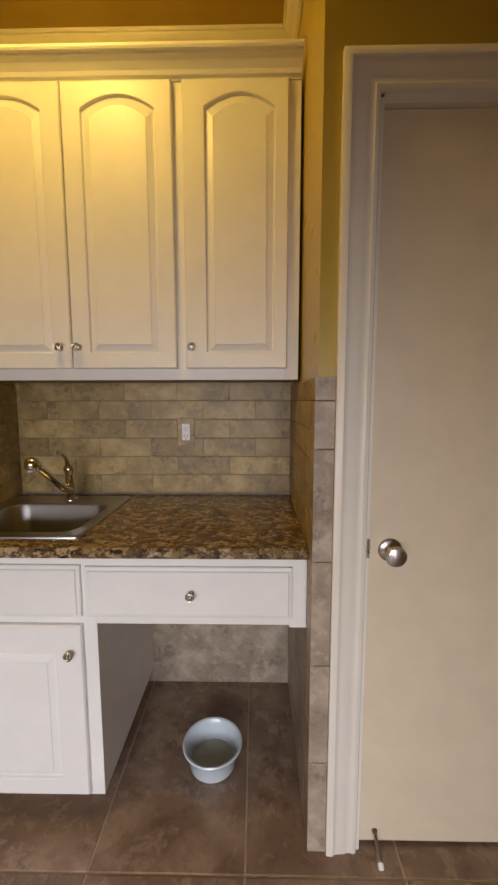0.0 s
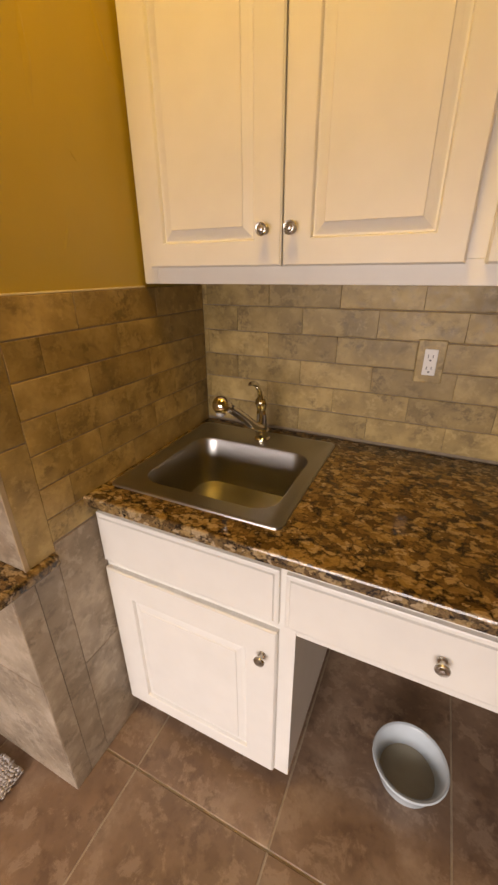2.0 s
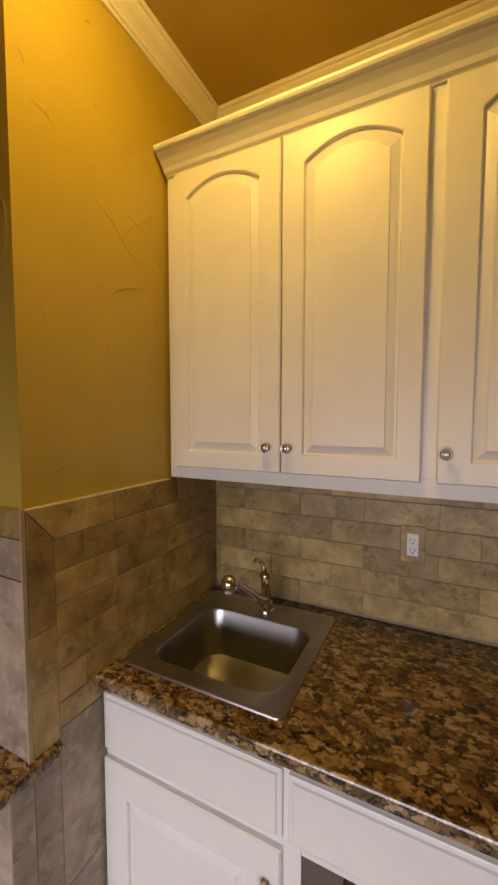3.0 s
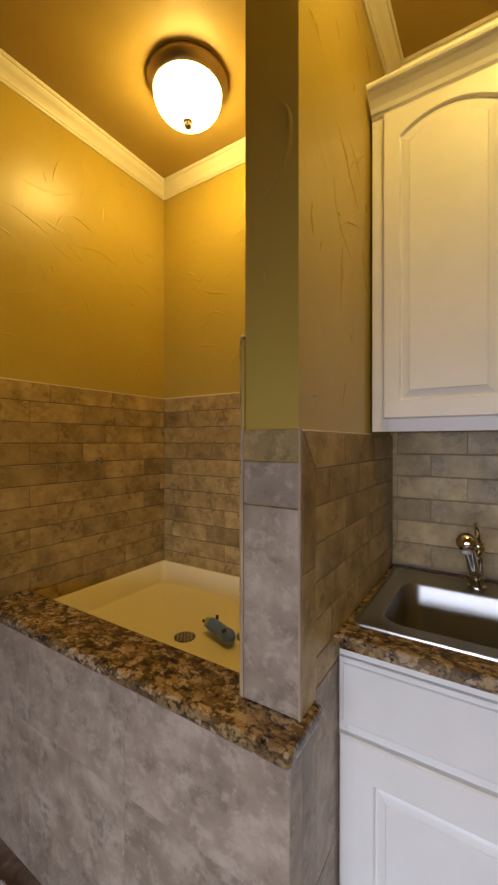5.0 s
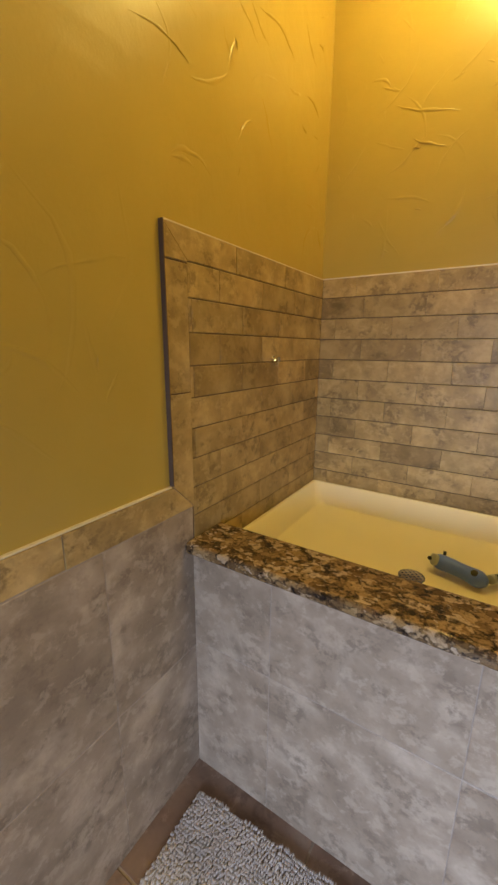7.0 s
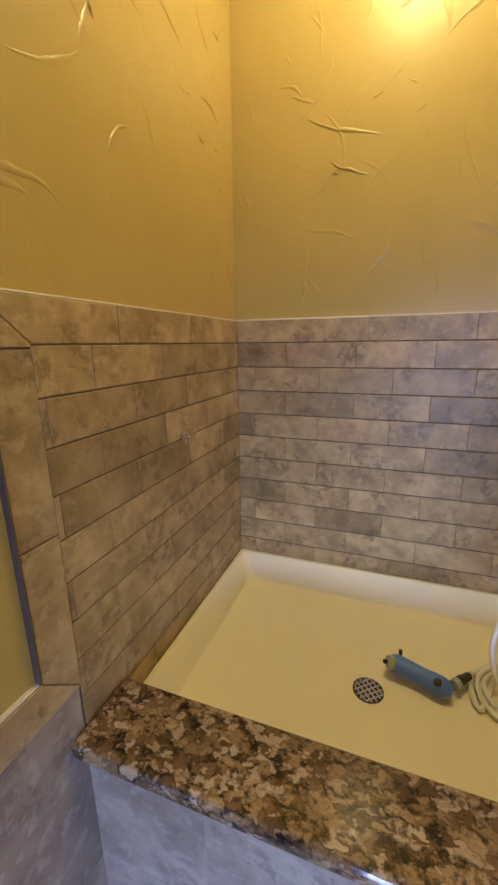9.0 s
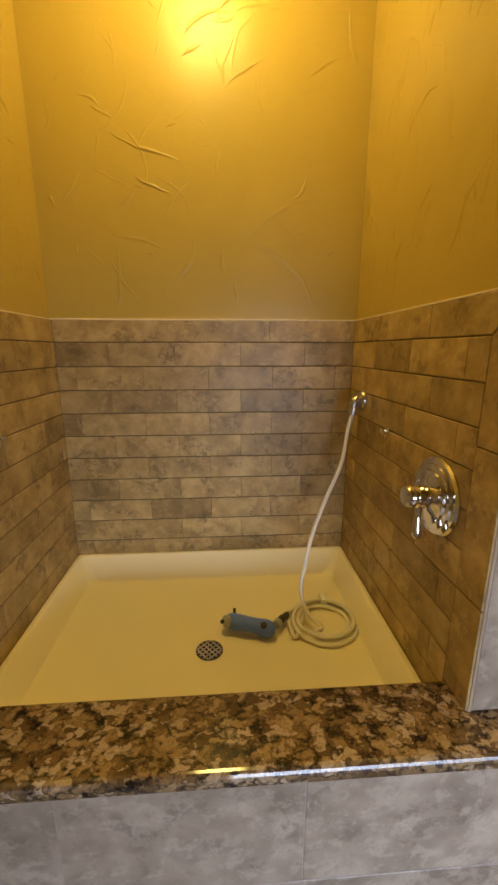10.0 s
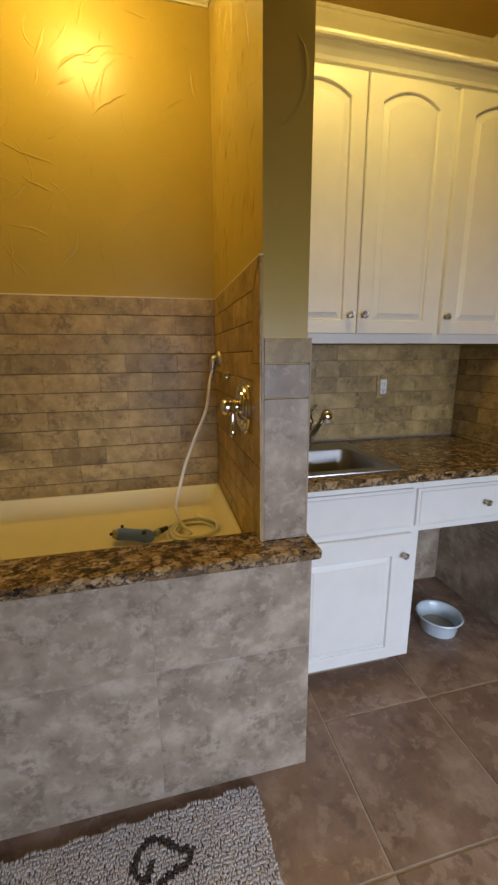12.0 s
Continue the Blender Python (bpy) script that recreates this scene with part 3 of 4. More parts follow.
def slab_with_hole(x0, x1, y0, y1, z0, z1, hole):
    bm = bmesh.new()
    rows = []
    e = 0.006
    for d, z in ((0.0, z0), (0.0, z1 - e), (e * 0.3, z1 - e * 0.3), (e, z1)):
        rows.append([Vector((x0 + d, y0 + d, z)), Vector((x1 - d, y0 + d, z)), Vector((x1 - d, y1 - d, z)), Vector((x0 + d, y1 - d, z))])
    hx0, hx1, hy0, hy1 = hole
    for z in (z1, z0):
        rows.append([Vector((hx0, hy0, z)), Vector((hx1, hy0, z)), Vector((hx1, hy1, z)), Vector((hx0, hy1, z))])
    rows.append(rows[0])
    loft(bm, rows)
    bmesh.ops.remove_doubles(bm, verts=bm.verts, dist=1e-6)
    return bm


worktop = tagged(mesh_ob("worktop", slab_with_hole(NICHE_L + 0.0105, NICHE_R - 0.0105, 1.214, NICHE_BACK - 0.011, 0.905, 0.936, (-0.826, -0.39, 1.33, 1.72)), GRANITE), "polished brown and gold granite worktop over white cabinets", "worktop")

sink = thing("sink", (-0.616, 1.56, 0.937), "drop-in brushed stainless steel sink with one basin", "sink")
SX0, SX1, SY0, SY1 = -0.867, -0.360, 1.287, 1.807
BX0, BX1, BY0, BY1 = -0.812, -0.406, 1.346, 1.688


def inset_rect(x0, x1, y0, y1, d, r, z):
    return rounded(x0 + d, x1 - d, y0 + d, y1 - d, r, z)


rim = [inset_rect(SX0, SX1, SY0, SY1, d, r, z) for d, r, z in ((0, 0.022, 0.9365), (0.001, 0.022, 0.941), (0.007, 0.02, 0.9425), (0.015, 0.02, 0.9415), (0.019, 0.02, 0.9395))]
rim += [inset_rect(BX0, BX1, BY0, BY1, d, 0.062, z) for d, z in ((-0.006, 0.9395), (0.0, 0.937))]
part("rim", loft(bmesh.new(), rim), STEEL, sink, smooth=True)
basin = [inset_rect(BX0, BX1, BY0, BY1, d, r, z) for d, r, z in ((0.0, 0.062, 0.9371), (0.004, 0.06, 0.93), (0.010, 0.06, 0.80), (0.018, 0.06, 0.775), (0.04, 0.05, 0.762), (0.13, 0.03, 0.757))]
part("basin", loft(bmesh.new(), basin, cap_end=True), STEEL, sink, "brushed steel basin", True)
part("drain", lathe(bmesh.new(), [(0.042, 0.0), (0.042, 0.002), (0.036, 0.003), (0.03, 0.001), (0.012, 0.0015), (0.008, 0.006), (0.0, 0.007)], Matrix.Translation((-0.606, 1.52, 0.7575))), CHROME, sink, "round chrome drain", True)

faucet = thing("faucet", (-0.603, 1.742, 0.941), "chrome pull-out kitchen faucet with a lever handle", "faucet")
part("base", lathe(bmesh.new(), [(0.027, 0), (0.027, 0.006), (0.022, 0.011), (0.0205, 0.03), (0.022, 0.034), (0.019, 0.04)], Matrix.Translation((-0.603, 1.742, 0.9405))), CHROME, faucet, smooth=True)
part("body", tube(bmesh.new(), smooth_path([(-0.603, 1.742, 0.972), (-0.602, 1.739, 1.01), (-0.601, 1.734, 1.05), (-0.600, 1.729, 1.075), (-0.599, 1.722, 1.098)], 5), [0.019] * 5 + [0.0185] * 5 + [0.016, 0.016, 0.017, 0.019, 0.021] + [0.022, 0.022, 0.021, 0.018, 0.012, 0.004], 20), CHROME, faucet, smooth=True)
spout = part("spout", tube(bmesh.new(), smooth_path([(-0.604, 1.738, 0.985), (-0.607, 1.69, 1.005), (-0.612, 1.61, 1.065), (-0.617, 1.53, 1.122)], 6), [0.018 - 0.0045 * i / 18 for i in range(19)], 18), CHROME, faucet, smooth=True)
part("spray_head", lathe(bmesh.new(), [(0.012, -0.028), (0.0165, -0.02), (0.018, -0.008), (0.0225, 0.004), (0.026, 0.016), (0.0255, 0.03), (0.02, 0.04), (0.009, 0.046), (0.0, 0.047)], axis_at((-0.617, 1.515, 1.128), (-0.03, -0.9, 0.42)), 28), CHROME, spout, "rounded spray head", True)
part("nozzle", lathe(bmesh.new(), [(0.013, 0), (0.013, 0.016), (0.009, 0.02), (0.0, 0.02)], axis_at((-0.618, 1.492, 1.126), (0, -0.25, -1)), 20), GREY, spout, "grey nozzle", True)
part("handle", tube(bmesh.new(), smooth_path([(-0.599, 1.723, 1.09), (-0.600, 1.712, 1.12), (-0.601, 1.69, 1.145), (-0.602, 1.662, 1.158), (-0.602, 1.637, 1.159)], 5), [0.013, 0.012, 0.0105, 0.0095, 0.009] + [0.0085] * 5 + [0.009] * 5 + [0.0085, 0.008, 0.007, 0.006, 0.0045, 0.003], 16), CHROME, faucet, "curved lever handle", True)

outlet = thing("outlet", (-0.1220, NICHE_BACK - 0.011, 1.22), "white power outlet in a beige plate on the backsplash", "outlet")
OY = NICHE_BACK - 0.011
part("cover_plate", boxed(-0.1600, -0.0840, OY - 0.004, OY + 0.003, 1.163, 1.287, bevel=0.002), TILE, outlet, "beige stone-look cover plate")
socket = part("receptacle", boxed(-0.1400, -0.1040, OY - 0.0075, OY - 0.002, 1.186, 1.262, bevel=0.0015), PLASTIC, outlet, "white receptacle")
bm = bmesh.new()
for zc in (1.207, 1.241):
    for dx in (-0.007, 0.006):
        box(bm, -0.1220 + dx - 0.001, -0.1220 + dx + 0.001, OY - 0.0078, OY - 0.007, zc - 0.004, zc + 0.005)
    box(bm, -0.1245, -0.1195, OY - 0.0078, OY - 0.007, zc - 0.013, zc - 0.0085)
part("slots", bm, BLACK, socket, "dark slots")

bowl = thing("pet_bowl", (0.03, 1.447, 0), "pale blue round pet bowl on the floor", "bowl")
part("dish", lathe(bmesh.new(), [(0.0, 0.003), (0.07, 0.003), (0.078, 0.0), (0.084, 0.004), (0.094, 0.06), (0.107, 0.078), (0.112, 0.086), (0.109, 0.091), (0.102, 0.089), (0.093, 0.076), (0.085, 0.03), (0.078, 0.014), (0.06, 0.010), (0.0, 0.009)], Matrix.Translation((0.03, 1.447, 0.0)), 48), BOWL, bowl, smooth=True)
# glossy tan disc colours the bottom of the bowl
part("water", lathe(bmesh.new(), [(0.0, 0.0085), (0.074, 0.0125), (0.0812, 0.021), (0.0806, 0.0222), (0.0, 0.0222)], Matrix.Translation((0.03, 1.447, 0.0)), 40), TAN_GLOSS, bowl, "glossy tan disc in the bottom of the bowl", True)

# ---- the raised shower behind the low wall ----
bm = bmesh.new()
pan = [rounded(-2.104, -1.042, 1.1, 1.849, 0.012, 0.60), rounded(-2.104, -1.042, 1.1, 1.849, 0.012, 0.757), rounded(-2.102, -1.044, 1.102, 1.847, 0.014, 0.763), rounded(-2.09, -1.056, 1.114, 1.835, 0.02, 0.764), rounded(-2.083, -1.063, 1.121, 1.828, 0.026, 0.758),
       rounded(-2.062, -1.084, 1.142, 1.807, 0.035, 0.69), rounded(-2.05, -1.096, 1.154, 1.795, 0.04, 0.672), rounded(-2.02, -1.126, 1.184, 1.765, 0.05, 0.664), rounded(-1.66, -1.49, 1.36, 1.51, 0.06, 0.655)]
shower_pan = thing("shower_pan", (-1.573, 1.48, 0.6), "raised white acrylic dog-wash shower pan", "shower pan")
part("tray", loft(bm, pan, cap_start=True, cap_end=True), ACRYLIC, shower_pan, smooth=True)
grate = part("drain", lathe(bmesh.new(), [(0.041, -0.002), (0.041, 0.0015), (0.039, 0.0025), (0.037, 0.0015), (0.036, 0.0005), (0.0, 0.0005)], Matrix.Translation((-1.573, 1.431, 0.6555)), 40), BLACK, shower_pan, "round drain with a square grid", True)
bm = bmesh.new()
for i in range(-2, 3):
    half = math.sqrt(0.038 ** 2 - (i * 0.0135) ** 2)
    box(bm, -1.573 + i * 0.0135 - 0.0027, -1.573 + i * 0.0135 + 0.0027, 1.431 - half, 1.431 + half, 0.6562, 0.6578)
    box(bm, -1.573 - half, -1.573 + half, 1.431 + i * 0.0135 - 0.0027, 1.431 + i * 0.0135 + 0.0027, 0.6564, 0.658)
bmesh.ops.rotate(bm, verts=bm.verts, cent=(-1.573, 1.431, 0.656), matrix=Matrix.Rotation(radians(40), 3, "Z"))
part("grid", bm, CHROME, grate, "metal grid")

shower_pan.location.z -= 0.009

ledge = tagged(mesh_ob("granite_ledge", boxed(LEFT + 0.011, -0.870, 0.935, 1.106, 0.7975, 0.834, bevel=0.013, segments=4), GRANITE), "polished granite ledge capping the low tiled wall", "ledge")

valve = thing("shower_valve", (-1.041, 1.212, 1.226), "polished chrome shower valve with a lever handle", "shower valve")
part("escutcheon", lathe(bmesh.new(), [(0.09, 0), (0.09, 0.004), (0.085, 0.009), (0.075, 0.010), (0.073, 0.015), (0.062, 0.0165), (0.06, 0.022), (0.045, 0.024), (0.032, 0.03), (0.0, 0.03)], axis_at((-1.041, 1.212, 1.226), -X), 48), CHROME, valve, smooth=True)
handle = part("handle", lathe(bmesh.new(), [(0.022, 0.0), (0.022, 0.018), (0.0255, 0.02), (0.0255, 0.035), (0.0215, 0.038), (0.0215, 0.041), (0.0265, 0.044), (0.0265, 0.052), (0.021, 0.059), (0.0, 0.062)], axis_at((-1.06, 1.21, 1.228), (-1, -0.1, 0.02)), 28), CHROME, valve, smooth=True)
part("lever", tube(bmesh.new(), smooth_path([(-1.084, 1.204, 1.21), (-1.086, 1.201, 1.18), (-1.087, 1.198, 1.155), (-1.087, 1.195, 1.13)], 4), [0.009, 0.0085, 0.008, 0.0075, 0.0075, 0.008, 0.0085, 0.0095, 0.0105, 0.0115, 0.0115, 0.0095, 0.005], 14), CHROME, handle, smooth=True)

bracket = thing("hose_bracket", (-1.041, 1.715, 1.375), "chrome wall elbow holding a white hose", "hose bracket")
part("wall_plate", lathe(bmesh.new(), [(0.034, 0), (0.034, 0.006), (0.030, 0.013), (0.018, 0.018), (0.0, 0.019)], axis_at((-1.041, 1.715, 1.378), -X), 28), NICKEL, bracket, smooth=True)
part("elbow", tube(bmesh.new(), smooth_path([(-1.05, 1.715, 1.38), (-1.066, 1.712, 1.378), (-1.074, 1.709, 1.362), (-1.077, 1.706, 1.33)], 5), [0.017] * 6 + [0.0165] * 5 + [0.0145] * 5, 18), NICKEL, bracket, "curved elbow", True)


def hook(y, z, x, side):
    h = thing("robe_hook", (x, y, z), "tiny chrome hook on the tiled wall", "hook", "hooks on the shower walls")
    part("stud", lathe(bmesh.new(), [(0.012, 0), (0.012, 0.003), (0.007, 0.005), (0.005, 0.015), (0.009, 0.019), (0.009, 0.023), (0.0, 0.025)], axis_at((x, y, z), X * side), 18), CHROME, h, smooth=True)
    pts = [(x + side * 0.012, y + 0.010 * math.cos(a), z - 0.010 + 0.010 * math.sin(a)) for a in [2 * math.pi * i / 16 for i in range(17)]]
    part("ring", tube(bmesh.new(), pts, 0.0022, 8), CHROME, h, smooth=True)


hook(1.49, 1.318, -1.041, -1)
hook(1.426, 1.326, -2.104, 1)

hose = thing("shower_hose", (-1.19, 1.5, 0.665), "white rubber hose hanging and coiled in the pan", "hose")
drop = [(-1.077, 1.706, 1.335), (-1.09, 1.702, 1.28), (-1.111, 1.69, 1.16), (-1.166, 1.665, 1.04), (-1.216, 1.63, 0.93), (-1.248, 1.59, 0.84), (-1.27, 1.548, 0.765), (-1.252, 1.505, 0.703), (-1.215, 1.468, 0.68)]
coil = []
for i in range(0, 33):
    a = radians(235 + i * 33.0)
    r = 0.072 + 0.043 * i / 32
    coil.append((-1.195 + r * 1.04 * math.cos(a), 1.512 + r * math.sin(a), 0.673 - 0.009 * math.sin(i * 0.33) if i < 22 else 0.6635))
tail = [(-1.24, 1.605, 0.669), (-1.28, 1.578, 0.673), (-1.307, 1.552, 0.675)]
part("hose_line", tube(bmesh.new(), smooth_path(drop + coil + tail, 6), 0.0068, 12), HOSE, hose, smooth=True)
tie = part("tie", boxed(-1.185, -1.165, 1.588, 1.632, 0.668, 0.692, bevel=0.004), PLASTIC, hose, "white cable tie")

sprayer = thing("pet_sprayer", (-1.45, 1.49, 0.665), "blue handheld pet sprayer lying in the pan", "sprayer")
p0, p1 = Vector((-1.532, 1.518, 0.692)), Vector((-1.372, 1.462, 0.688))
ax = (p1 - p0).normalized()
grip = [p0 + ax * (0.17 * i / 16) + Vector((0, 0, 0.004 * math.sin(i / 16 * math.pi))) for i in range(17)]
part("body", tube(bmesh.new(), grip, [0.012, 0.021, 0.0245, 0.0255, 0.0255, 0.025, 0.0245, 0.024, 0.0235, 0.0235, 0.024, 0.025, 0.0265, 0.0275, 0.0265, 0.021, 0.011], 22), BLUE, sprayer, smooth=True)
part("nozzle_plate", lathe(bmesh.new(), [(0.018, 0), (0.02, 0.006), (0.019, 0.016), (0.012, 0.02), (0.0, 0.02)], axis_at(p0 + Vector((0.016, -0.012, 0.006)), (-0.75, -0.45, 0.2)), 20), GREY, sprayer, "pale grey nozzle", True)
part("nozzle_tip", lathe(bmesh.new(), [(0.006, 0), (0.006, 0.008), (0.0, 0.009)], axis_at(p0 + Vector((-0.004, -0.018, 0.01)), (-0.75, -0.45, 0.2)), 14), BLACK, sprayer, "black tip", True)
part("button", lathe(bmesh.new(), [(0.011, 0), (0.0105, 0.004), (0.007, 0.006), (0.0, 0.0065)], axis_at(p0 + ax * 0.135 + Vector((-0.004, -0.012, 0.0215)), (0, -0.5, 0.85)), 18), BLACK, sprayer, "black button", True)
part("clip", boxed(p0.x + 0.028, p0.x + 0.038, p0.y + 0.012, p0.y + 0.02, 0.70, 0.722, bevel=0.002), BLACK, sprayer, "small black clip")
part("collar", lathe(bmesh.new(), [(0.011, 0), (0.0145, 0.002), (0.0145, 0.018), (0.012, 0.022)], axis_at((-1.366, 1.486, 0.69), (0.55, 0.75, -0.02)), 20), GREY, sprayer, "grey collar", True)
part("connector", lathe(bmesh.new(), [(0.013, 0), (0.013, 0.022), (0.0105, 0.026), (0.0105, 0.05), (0.008, 0.054)], axis_at((-1.354, 1.502, 0.69), (0.62, 0.75, -0.1)), 20), BLACK, sprayer, "black hose connector", True)

sprayer.location += Vector((0.006, 0, -0.009))


# ---- ceiling lamps ----
def ceiling_lamp(x, y, glow):
    at = Matrix.Translation((x, y, CEILING))
    lamp = thing("ceiling_lamp", (x, y, CEILING), "lit frosted dome ceiling lamp with a bronze base", "ceiling lamp", "dome ceiling lamps")
    part("base_ring", lathe(bmesh.new(), [(0.152, 0.001), (0.157, -0.008), (0.156, -0.02), (0.148, -0.03), (0.146, -0.038), (0.138, -0.046), (0.133, -0.05), (0.12, -0.045), (0.0, -0.04)], at, 56), BRONZE, lamp, "ringed brushed bronze base", True)
    glass = part("shade", lathe(bmesh.new(), [(0.130, -0.046), (0.132, -0.056), (0.130, -0.075), (0.121, -0.1), (0.102, -0.125), (0.078, -0.144), (0.045, -0.156), (0.014, -0.16), (0.0, -0.16)], at, 56), glow, lamp, "glowing frosted glass dome", True)
    part("finial", lathe(bmesh.new(), [(0.018, -0.157), (0.02, -0.163), (0.013, -0.168), (0.016, -0.174), (0.014, -0.183), (0.006, -0.188), (0.0, -0.19)], at, 24), BRONZE, lamp, "bronze finial", True)
    return lamp


tub_lamp = ceiling_lamp(-1.57, 1.447, GLOW)
niche_lamp = ceiling_lamp(-0.46, 0.99, GLOW)

# ---- rug in front of the low wall ----
rug = thing("bath_rug", (-1.575, 0.65, 0), "grey chenille rug with a dark outlined motif", "rug")
RX0, RX1, RY0, RY1 = -2.024, -1.069, 0.32, 0.922
rug.rotation_euler.z = radians(2.5)
part("mat", loft(bmesh.new(), [rounded(RX0 + 0.006, RX1 - 0.006, RY0 + 0.006, RY1 - 0.006, 0.02, 0.0005), rounded(RX0 + 0.004, RX1 - 0.004, RY0 + 0.004, RY1 - 0.004, 0.02, 0.008)], cap_start=True, cap_end=True), RUG_BACK, rug, "backing coloured dark to shade the gaps between tufts")
motif = [(-1.404, 0.80), (-1.423, 0.765), (-1.455, 0.80), (-1.437, 0.84), (-1.41, 0.86), (-1.382, 0.853), (-1.353, 0.835), (-1.324, 0.81), (-1.292, 0.802), (-1.304, 0.776), (-1.343, 0.77), (-1.38, 0.755), (-1.42, 0.73), (-1.5, 0.715), (-1.6, 0.725), (-1.665, 0.758), (-1.715, 0.712), (-1.77, 0.702), (-1.817, 0.735)]


def motif_distance(x, y):
    best = 9.0
    for a, b in zip(motif, motif[1:]):
        dx, dy = b[0] - a[0], b[1] - a[1]
        t = min(1, max(0, ((x - a[0]) * dx + (y - a[1]) * dy) / (dx * dx + dy * dy)))
        best = min(best, math.hypot(x - a[0] - dx * t, y - a[1] - dy * t))
    return best


def tufts():
    rnd = random.Random(11)
    grey, dark = ([], []), ([], [])
    y = RY0 + 0.006
    row = 0
    while y < RY1 - 0.003:
        x = RX0 + 0.005 + (row % 2) * 0.0025
        while x < RX1 - 0.003:
            cx, cy = x + rnd.gauss(0, 0.0012), y + rnd.gauss(0, 0.0006) + 0.0016 * math.sin(x * 55 + y * 9)
            near = motif_distance(cx, cy)
            verts, faces = dark if near < 0.009 else grey
            wave = 0.5 * math.sin(cx * 26 + math.sin(cy * 19) * 2)
            lean = Vector((rnd.gauss(0.0005, 0.0014) + 0.0012 * wave, rnd.gauss(-0.003, 0.0012), 0))
            high = rnd.uniform(0.0125, 0.0145) + 0.0012 * wave
            if min(cx - RX0, RX1 - cx) < 0.01:
                lean.x += math.copysign(0.006, cx + 1.58)
                high *= 0.7
            if RY1 - cy < 0.01:
                lean.y += 0.006
            b = len(verts)
            for lvl, (r, h, s) in enumerate(((0.0032, 0.004, 0.0), (0.0040, 0.6, 0.55), (0.0026, 1.0, 1.0))):
                for q in range(5):
                    ang = 2 * math.pi * q / 5 + lvl * 0.5
                    verts.append((cx + lean.x * s + r * 0.8 * math.cos(ang), cy + lean.y * s + r * 1.9 * math.sin(ang), 0.006 + high * h))
            for lvl in (0, 1):
                for q in range(5):
                    q2 = (q + 1) % 5
                    faces.append((b + lvl * 5 + q, b + lvl * 5 + q2, b + lvl * 5 + 5 + q2, b + lvl * 5 + 5 + q))
            faces.append(tuple(b + 10 + q for q in range(5)))
            x += 0.0049
        y += 0.0096
        row += 1
    for name, (verts, faces), mat, label in (("tuft", grey, RUG, "grey chenille tufts"), ("motif", dark, RUG_DARK, "dark brown motif tufts")):
        me = bpy.data.meshes.new(name)
        me.from_pydata(verts, [], faces)
        me.materials.append(mat)
        me.polygons.foreach_set("use_smooth", [True] * len(me.polygons))
        ob = new(name, me)
        ob.parent = rug
        ob.matrix_parent_inverse = Matrix.Translation(-rug.location)
        tagged(ob, label, kind="stuff")


tufts()

# ---- caulk lines along the tops of the tiling ----
CAULK = plain("cream_caulk", (0.72, 0.64, 0.50), 0.5, vary=0.06)
part("caulk", boxed(LEFT + 0.001, -1.031, BACK - 0.009, BACK + 0.001, 1.647, 1.6515, bevel=0.0012), CAULK, wall_back)
part("caulk", boxed(LEFT - 0.001, LEFT + 0.009, 0.91, BACK - 0.002, 1.647, 1.6505, bevel=0.0012), CAULK, wall_left)
part("caulk", boxed(LEFT - 0.001, LEFT + 0.009, SOUTH, 0.903, 1.0045, 1.009, bevel=0.0012), CAULK, wall_left)
part("caulk", boxed(-1.0395, -1.029, 1.03, BACK - 0.002, 1.647, 1.6515, bevel=0.0012), CAULK, partition)
part("caulk", boxed(NICHE_L - 0.001, NICHE_L + 0.009, 1.035, 1.56, 1.4315, 1.4355, bevel=0.0012), CAULK, partition)

# ---- tiles ----
ROW, LONG = 0.0845, 0.2345
CAP0, CAP1 = 1.572, 1.648

# shower, back wall
backing(wall_back, LEFT + 0.006, -1.036, BACK - 0.0075, BACK + 0.001, 0.6, CAP1 - 0.002)
edges = [LEFT + 0.01, -1.96, -1.655, -1.35, -1.04]
rects = [(a, CAP0, b, CAP1) for a, b in zip(edges, edges[1:])]
rects += courses(LEFT + 0.01, -1.04, CAP0, 0.72, ROW, LONG, -1.689)
fill(wall_back, (0, BACK, 0), X, Z, rects, TILE)

# shower, left wall: u runs towards the back wall
backing(wall_left, LEFT - 0.001, LEFT + 0.0075, 0.91, 1.85, 0.6, CAP1 - 0.002)


def left_rects(rs, mat, gap=0.003):
    for r in rs:
        side_piece(wall_left, LEFT, 1, rect(*r, gap=gap), mat)


left_rects([(1.2, CAP0, 1.505, CAP1), (1.505, CAP0, 1.85, CAP1)], TILE)
side_piece(wall_left, LEFT, 1, [(1.1985, CAP1 - 0.0015), (0.907, CAP1 - 0.0015), (0.9875, CAP0 + 0.0015), (1.1985, CAP0 + 0.0015)], TILE, 0.01)
side_piece(wall_left, LEFT, 1, [(0.984, CAP0 + 0.001), (0.9065, CAP1 - 0.004), (0.9065, 1.5685), (0.984, 1.5685)], TILE, 0.012)
left_rects([(0.905, 1.25, 0.985, 1.567)], TILE)
# edge strip with the shade of the tile's south side in its colour
part("edge_trim", boxed(LEFT - 0.001, LEFT + 0.014, 0.9022, 0.9058, 1.0095, CAP1, bevel=0.001), SHADED_EDGE, wall_left, "tile edge coloured dark brown for its shaded side")
side_piece(wall_left, LEFT, 1, [(0.984, 1.2485), (0.9065, 1.2485), (0.9065, 1.006), (0.984, 0.928)], TILE, 0.012)
left_rects(courses(0.985, 1.85, CAP0, 0.72, ROW, LONG, 1.116), TILE)
